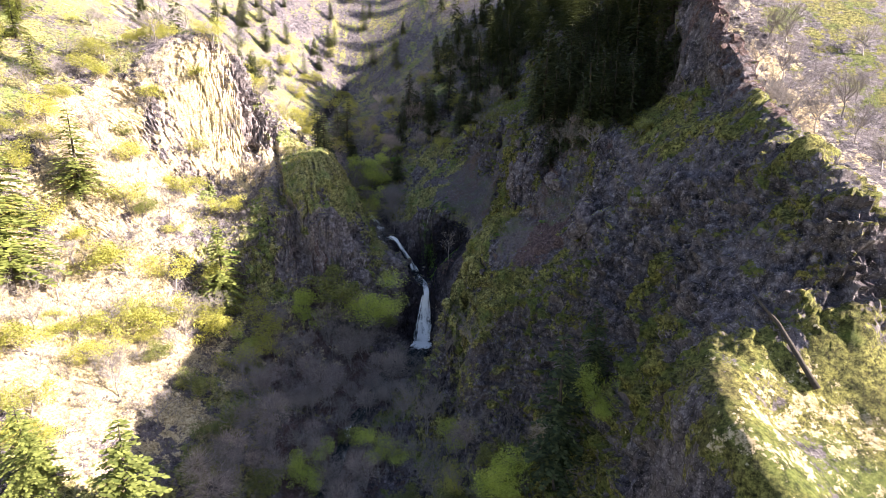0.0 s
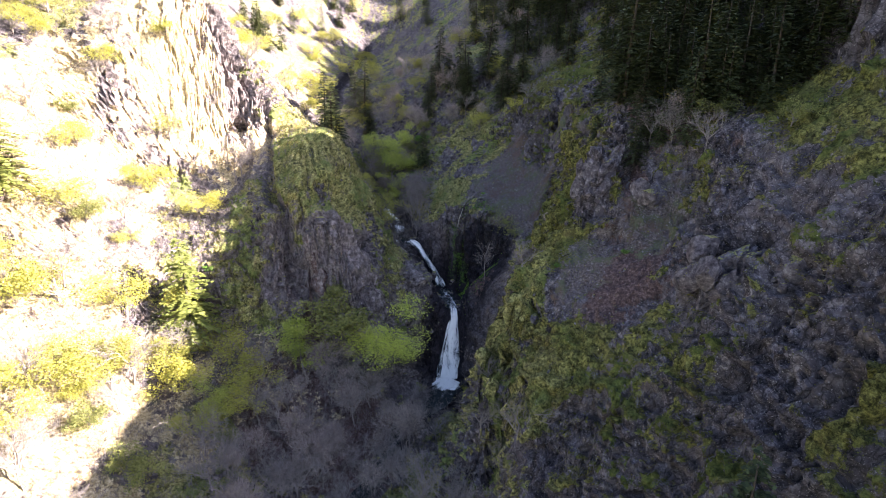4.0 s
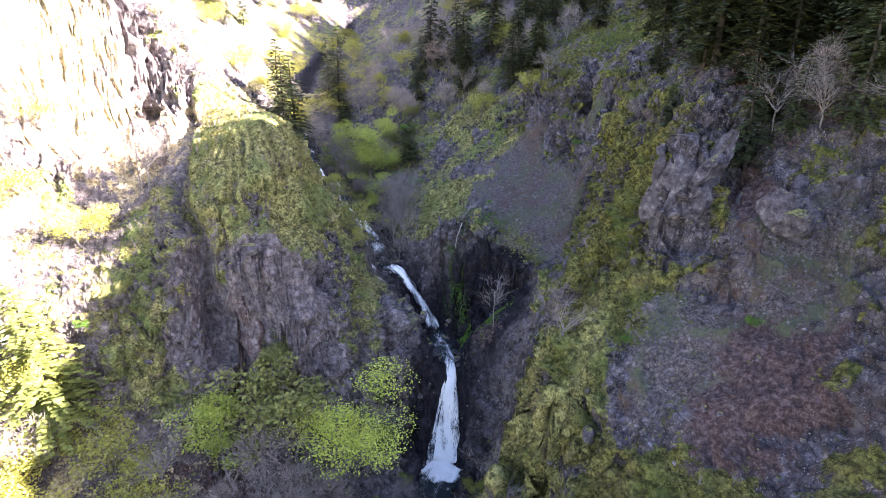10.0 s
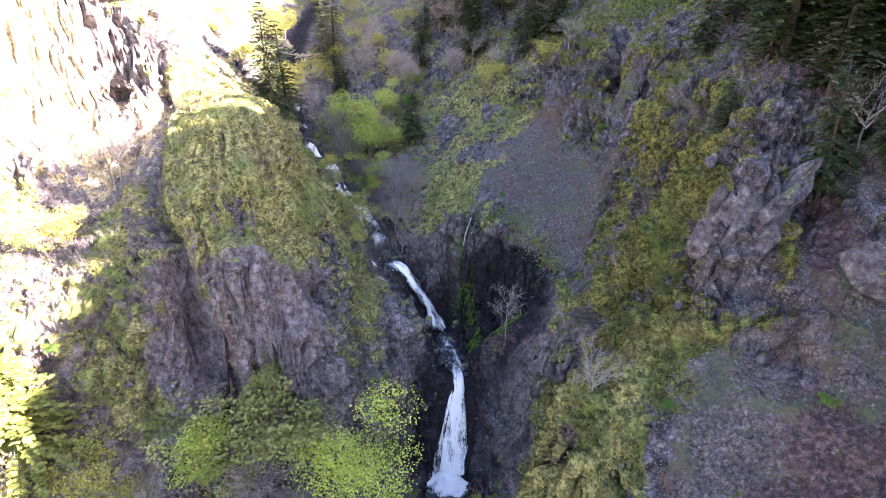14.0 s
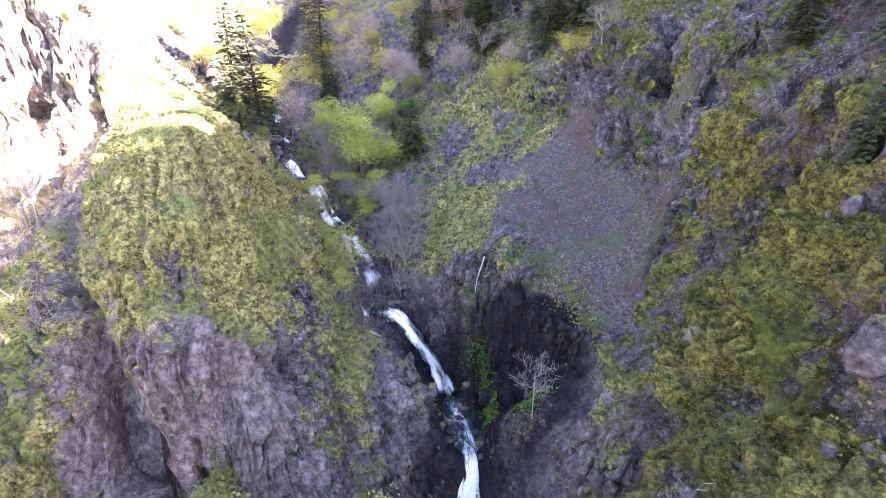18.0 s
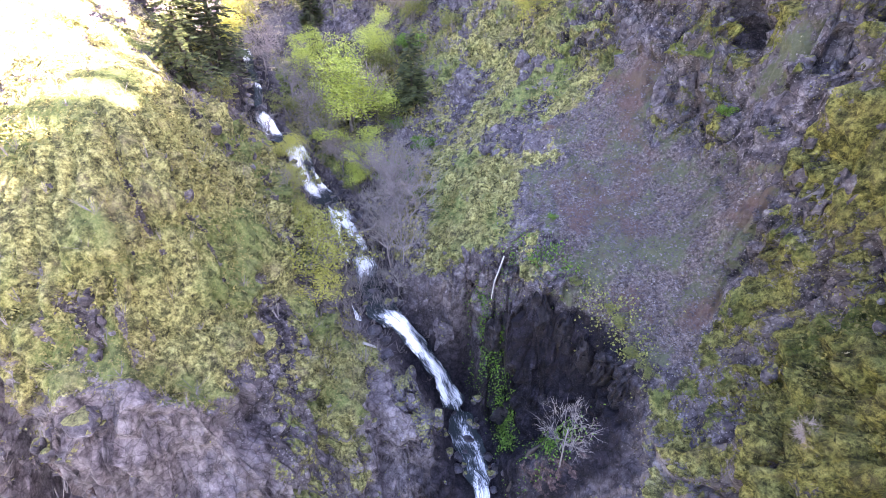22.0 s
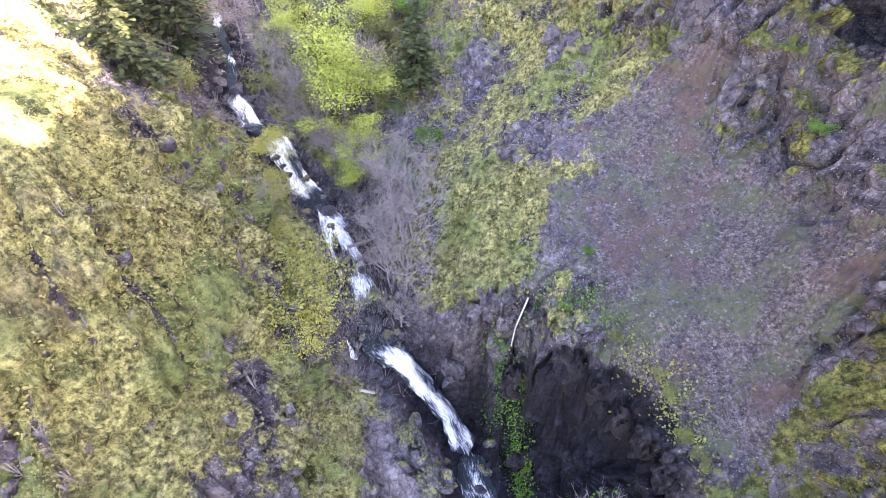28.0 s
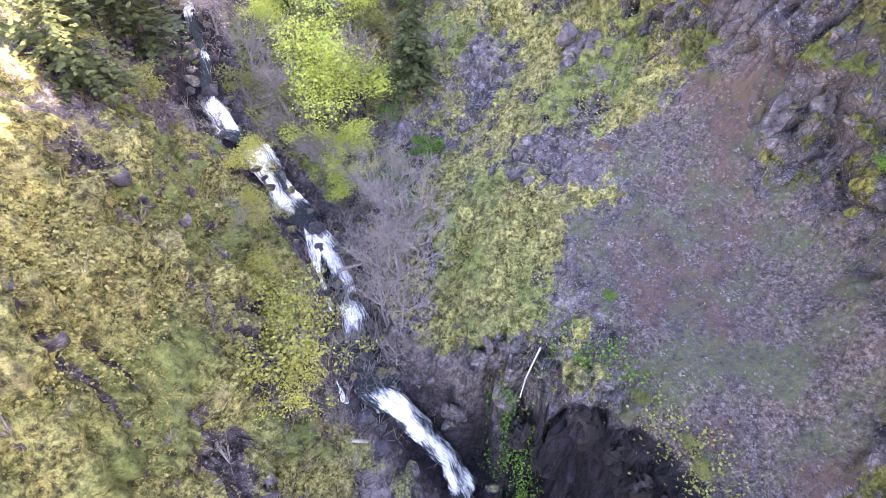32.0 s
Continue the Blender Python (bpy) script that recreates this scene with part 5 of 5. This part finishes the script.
def outcrops():
    rows = [  # place, half sizes, turn
        (13.9, 86.3, 37.4, 2.6, 1.6, 4.2, 12), (20.1, 82.2, 35.3, 3.0, 2.0, 2.8, -10), (22.0, 84.6, 36.6, 1.8, 1.4, 1.9, 30), (-5.8, 135.6, 33.2, 3.2, 2.2, 3.2, 5), (-2.8, 124.2, 30.6, 2.3, 1.6, 1.9, -15), (10.3, 123.4, 36.6, 2.4, 1.8, 3.2, 0),
        (8.8, 130.8, 39.6, 2.2, 1.8, 3.6, 0), (17, 115, 38.5, 3, 2.5, 3.4, 20), (14.6, 107, 35.5, 2.4, 2.0, 3.0, 0), (6.0, 95.2, 18.5, 1.6, 1.2, 3.0, 15), (8.2, 99.2, 22.4, 1.5, 1.3, 2.6, 0), (22.8, 67.5, 31.0, 4.6, 4.6, 5.6, -15), (-10.2, 107.4, 18.0, 1.6, 2.6, 1.6, 30), (-8.6, 105.4, 16.4, 1.3, 1.8, 1.4, 20),
        (-7.6, 112.5, 24, 0.9, 0.7, 2.3, 0), (-6.3, 112.9, 25, 0.9, 0.8, 2.5, 20), (-5.0, 113.0, 26, 0.9, 0.7, 2.3, -10), (-4.0, 112.3, 26, 0.7, 0.6, 2.0, 0),
        (0.5, 132, 35.3, 2.0, 1.6, 2.2, 0), (19.5, 121.5, 42.5, 3, 2.5, 3.4, 0), (16.4, 128, 44, 3, 2, 3.4, 0),
    ]
    r = random.Random(6)
    shapes = [rock_mesh("block", 80 + k, (1, 0.9, 1), 0.22, 4, ROCK) for k in range(5)]
    for k, (x, y, z, a, b, c, turn) in enumerate(rows):
        z = min(z, height(x, y) + (0.2 if c > 4 else 0.32) * c)
        ob = new("rock_outcrop", rock_mesh("rock_outcrop", 40 + k, (a * 0.85, b * 0.85, c * 0.9), 0.5, 5, ROCK))
        ob.matrix_world = pose(x, y, z, 8, 4, turn)
        tagged(ob, "craggy grey basalt outcrop with moss on its ledges", "rock outcrop", "outcrops of the canyon walls")
        for n in range(7):
            t = r.uniform(0, 2 * math.pi)
            size = r.uniform(0.3, 0.55)
            block = part("block", r.choice(shapes), ob)
            block.matrix_basis = pose(math.cos(t) * a * 0.8, math.sin(t) * b * 0.8, r.uniform(-0.6, 0.75) * c, r.uniform(-20, 20), r.uniform(-20, 20), r.uniform(0, 360)) @ Matrix.Diagonal((size * a * 0.8, size * b * 0.9, size * c, 1))


def hollow_columns():
    """Dark columns of the hollow beside the fall, its shade put into their colour."""
    r = random.Random(16)
    shapes = [rock_mesh("block", 140 + k, (1, 0.85, 1), 0.3, 4, SHADE_DARKENED) for k in range(4)]
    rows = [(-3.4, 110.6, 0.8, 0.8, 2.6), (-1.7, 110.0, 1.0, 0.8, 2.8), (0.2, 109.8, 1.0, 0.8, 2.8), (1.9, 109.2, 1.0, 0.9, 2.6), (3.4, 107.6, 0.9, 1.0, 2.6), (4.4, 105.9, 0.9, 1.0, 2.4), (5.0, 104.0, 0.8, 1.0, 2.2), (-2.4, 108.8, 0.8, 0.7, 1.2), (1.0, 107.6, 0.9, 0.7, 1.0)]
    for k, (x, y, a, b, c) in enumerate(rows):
        ob = new("rock_outcrop", rock_mesh("rock_outcrop", 160 + k, (a * 1.15, b * 1.15, c), 0.45, 4, SHADE_DARKENED))
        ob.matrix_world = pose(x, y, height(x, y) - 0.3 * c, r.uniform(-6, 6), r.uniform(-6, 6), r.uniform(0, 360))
        tagged(ob, "dark basalt column of the hollow, its shade put into the colour", "rock outcrop", "columns of the hollow")
        for n in range(5):
            t = r.uniform(0, 2 * math.pi)
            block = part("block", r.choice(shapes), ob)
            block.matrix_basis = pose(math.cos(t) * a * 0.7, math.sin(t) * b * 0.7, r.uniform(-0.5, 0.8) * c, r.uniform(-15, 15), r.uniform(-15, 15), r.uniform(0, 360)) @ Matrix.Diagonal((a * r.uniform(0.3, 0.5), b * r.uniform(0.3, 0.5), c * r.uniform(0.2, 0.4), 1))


boulders()
outcrops()
hollow_columns()


# ---- logs ----
def log(path, radii, mat, label):
    lifted = [(x, y, height(x, y) + z) for x, y, z in path]
    o = Vector(lifted[0])
    ob = new("log", mesh_of("log", *tube([Vector(p) - o for p in lifted], radii, 9), mat, True))
    ob.location = o
    tagged(ob, label, "log")


log([(-3.6, 111.3, 0.4), (-3.4, 111.8, 0.3), (-3.1, 112.3, 0.2), (-2.7, 112.8, 0.15)], [0.04, 0.05, 0.06, 0.06], PALE, "bleached fallen log at the edge of the rock hollow")
log([(-2.6, 112.9, 0.15), (-1.9, 113.4, 0.12), (-0.9, 113.9, 0.12), (0.3, 114.4, 0.1)], [0.08, 0.08, 0.07, 0.05], BARK, "thin dark fallen stem lying on the scree")
log([(-2.0, 102.2, 0.25), (-0.6, 103.0, 0.25), (0.6, 103.5, 0.2)], [0.17, 0.16, 0.13], BARK, "brown fallen log on the rock shelf")
log([(26.5, 39.5, 0.5), (27.1, 36.8, 0.45), (27.6, 34.0, 0.4), (27.9, 32.8, 0.3)], [0.1, 0.16, 0.2, 0.24], BARK, "dark dead fallen trunk on the grassy bluff")
log([(-13.9, 109.6, 0.25), (-13.0, 109.9, 0.3)], [0.12, 0.1], PALE, "short pale log wedged on the rocks")
log([(-16.9, 121.3, 0.9), (-15.2, 121.9, 1.0), (-13.4, 122.0, 0.8)], [0.14, 0.13, 0.1], TWIGS, "grey fallen trunk across the creek")


# ---- moss, grass and stones ----
def tussocks():
    r = np.random.RandomState(12)
    n = 620000
    x, y = r.uniform(-58, 40, n), r.uniform(36, 148, n)
    m = at_grid(MOSSY, x, y)
    keep = (m + 0.25 * r.normal(size=n) > 0.55) & (y + 0.3 * x > 50)
    x, y = x[keep][:190000], y[keep][:190000]
    z = at_grid(ZS, x, y)
    big = 0.08 + 0.17 * np.clip(fbm(x, y, z, 4.0, 2) + 0.35, 0, 1)
    out = []
    for k in range(3):
        a = r.uniform(0, 2 * np.pi, len(x))
        tilt = r.uniform(0.1, 0.9, len(x))
        s = big * r.uniform(0.6, 1.2, len(x))
        d = np.stack([np.cos(a) * tilt, np.sin(a) * tilt, np.full(len(x), 0.55)], 1) * s[:, None]
        u = np.stack([-np.sin(a), np.cos(a), 0 * a], 1) * (0.42 * s)[:, None]
        o = np.stack([x + r.normal(0, 0.1, len(x)), y + r.normal(0, 0.1, len(x)), z - 0.05], 1)
        out.append(np.stack([o - u * 0.7, o + d * 0.6 - u, o + d, o + d * 0.6 + u], 1))
    out = np.concatenate(out)
    # Cushions beyond about x = 6 get the moss colour darkened for shade.
    shade_side = out[:, 0, 0] + 1.5 * perlin(out[:, 0, 0] / 3, out[:, 0, 1] / 3, 0 * out[:, 0, 0]) > 6
    ob = new("moss_tussocks", quads_mesh("moss_tussocks", out[~shade_side], MOSS))
    tagged(ob, "yellow-green moss and grass tussocks over the rocks", "moss", kind="stuff")
    ob = new("moss_tussocks", quads_mesh("moss_tussocks", out[shade_side], SHADE_TINTED_MOSS))
    tagged(ob, "olive green moss cushions on the canyon side, darkened for its shade", "moss", kind="stuff")


def stones():
    r = np.random.RandomState(13)
    n = 110000
    x, y = r.uniform(-12, 28, n), r.uniform(66, 130, n)
    keep = at_grid(STONY, x, y) + 0.2 * r.normal(size=n) > 0.6
    x, y = x[keep][:16000], y[keep][:16000]
    z = at_grid(ZS, x, y)
    s = 0.05 + 0.12 * r.uniform(0, 1, len(x)) ** 3
    base = np.array([(1, 0, 0), (-0.5, 0.87, 0), (-0.5, -0.87, 0), (0.2, 0.1, 0.8)])
    co = []
    for k in range(len(x)):
        t = r.uniform(0, 6.28)
        c, sn = math.cos(t), math.sin(t)
        p = base * s[k] * r.uniform(0.7, 1.3, (4, 3))
        p = p @ np.array([[c, sn, 0], [-sn, c, 0], [0, 0, 1]]) + (x[k], y[k], z[k])
        co.append(p)
    verts = np.concatenate(co)
    faces = np.concatenate([np.array([(0, 1, 3), (1, 2, 3), (2, 0, 3)]) + 4 * k for k in range(len(x))])
    ob = new("scree_stones", mesh_of("scree_stones", verts.tolist(), faces.tolist(), ROCK))
    tagged(ob, "loose grey scree stones on the slope", "scree", kind="stuff")


def creeper(line, spread_wide, count, seed, mat, label):
    """Leaves that hang over a rock face along a line in plan."""
    r = np.random.RandomState(seed)
    line = np.array(line, float)
    t = r.uniform(0, len(line) - 1, count)
    x, y = (np.interp(t, np.arange(len(line)), line[:, k]) + r.normal(0, spread_wide, count) for k in (0, 1))
    keep = fbm(x, y, 0 * x, 0.9, 2) + 0.25 * r.normal(size=count) > -0.05
    x, y = x[keep], y[keep]
    c = np.stack([x, y, at_grid(ZS, x, y) + r.uniform(0.02, 0.35, len(x))], 1)
    u = r.normal(size=(len(x), 3))
    u /= np.linalg.norm(u, axis=1)[:, None]
    w = np.cross(u, r.normal(size=(len(x), 3)) + np.array([0, -0.6, 0.6]))
    w /= np.linalg.norm(w, axis=1)[:, None]
    s = r.uniform(0.04, 0.11, len(x))[:, None]
    base = c.mean(0)
    ob = thing("creeper", base, label, "creeper", "creepers of the hollow")
    part("leaves", quads_mesh("leaves", np.stack([c - u * s, c - w * s * 0.8, c + u * s, c + w * s * 0.8], 1) - base, mat), ob)


def creepers():
    creeper([(-4.9, 111.9), (-4.4, 111.0), (-4.0, 110.2)], 0.4, 1500, 1, IVY, "green creeper hanging over dark rock")
    creeper([(-3.0, 110.3), (-2.4, 109.0), (-2.0, 107.2), (-1.8, 105.6)], 0.5, 3400, 2, IVY, "green creeper running down the dark hollow")
    creeper([(-0.6, 103.0), (0.8, 103.2), (2.2, 103.8)], 0.8, 2600, 3, IVY, "green ferns and creepers on the rock shelf")
    creeper([(-2.2, 112.8), (0.2, 112.2), (2.4, 110.6)], 0.6, 1500, 4, IVY, "green creeper along the rim of the hollow")
    creeper([(2.6, 110.4), (4.6, 108.4), (5.6, 106.4), (6.1, 104.0)], 0.6, 1900, 5, DULL, "pale green brambles along the rim of the hollow")


def brush():
    r = np.random.RandomState(14)
    rows = [(1500, -22, 78, 13, 12), (900, -15, 119, 4, 9), (7500, -58, 80, 26, 30), (700, -20, 135, 9, 12), (600, 8, 55, 7, 10), (900, -5, 150, 18, 12)]
    out = []
    for n, cx, cy, rx, ry in rows:
        x, y = r.normal(cx, rx * 0.6, n), r.normal(cy, ry * 0.6, n)
        z = at_grid(ZS, x, y)
        size = r.uniform(0.4, 1.3, n)
        for k in range(9):
            a, tilt = r.uniform(0, 2 * np.pi, n), r.uniform(0.15, 0.9, n)
            d = np.stack([np.cos(a) * tilt, np.sin(a) * tilt, 0.9 - 0.4 * tilt], 1) * size[:, None]
            u = np.stack([-np.sin(a), np.cos(a), 0 * a], 1) * 0.022
            o = np.stack([x, y, z - 0.05], 1) + d * r.uniform(0, 0.4, n)[:, None]
            out.append(np.stack([o - u, o + u, o + d + u * 0.4, o + d - u * 0.4], 1))
    ob = new("brushwood", quads_mesh("brushwood", np.concatenate(out), TWIGS))
    tagged(ob, "leafless grey-brown brushwood on the canyon slopes", "brushwood", kind="stuff")


def crags():
    """Blocks that jut from the steep faces, and bits of rock that show through the moss."""
    r = np.random.RandomState(15)
    models = []
    for k in range(6):
        me = rock_mesh("crag", 120 + k, (1, 0.7, 1.15), 0.55, 2)
        co = np.zeros(len(me.vertices) * 3, np.float32)
        me.vertices.foreach_get("co", co)
        tri = np.zeros(len(me.polygons) * 3, np.int32)
        me.polygons.foreach_get("vertices", tri)
        models.append((co.reshape(-1, 3), tri))
        bpy.data.meshes.remove(me)
    n = 14000
    x, y = r.uniform(-45, 32, n), r.uniform(60, 138, n)
    steep, moss, stony = at_grid(STEEP, x, y), at_grid(MOSSY, x, y), at_grid(STONY, x, y)
    size = 0.1 + 0.22 * r.uniform(0, 1, n) ** 2 + np.where((steep > 1.3) & (r.uniform(0, 1, n) < 0.2), r.uniform(0.1, 0.5, n), 0)
    keep = (moss < 0.75) & (stony < 0.4) & (steep > 0.5) & (along(CREEK, x, y)[0] > 1.5) & (np.hypot(x - 1, y - 106.5) > 7)
    verts, faces, base = [], [], 0
    for i in np.flatnonzero(keep)[:3600]:
        co, tri = models[r.randint(6)]
        m = np.array((Matrix.Rotation(r.uniform(0, 6.28), 3, "Z") @ Matrix.Rotation(r.normal(0, 0.35), 3, "X")).transposed())
        s = size[i] * r.uniform(0.7, 1.3, 3)
        verts.append((co * s) @ m + (x[i], y[i], height(x[i], y[i]) - 0.25 * size[i]))
        faces.append(tri + base)
        base += len(co)
    verts, faces = np.concatenate(verts), np.concatenate(faces)
    me = bpy.data.meshes.new("rock_bits")
    me.vertices.add(len(verts))
    me.vertices.foreach_set("co", verts.astype(np.float32).ravel())
    me.loops.add(len(faces))
    me.loops.foreach_set("vertex_index", faces.astype(np.int32))
    me.polygons.add(len(faces) // 3)
    me.polygons.foreach_set("loop_start", np.arange(0, len(faces), 3, dtype=np.int32))
    me.update(calc_edges=True)
    me.materials.append(ROCK)
    ob = new("rock_bits", me)
    tagged(ob, "angular grey rock blocks jutting out of the canyon walls", "rocks", kind="stuff")


tussocks()
stones()
crags()
creepers()
brush()
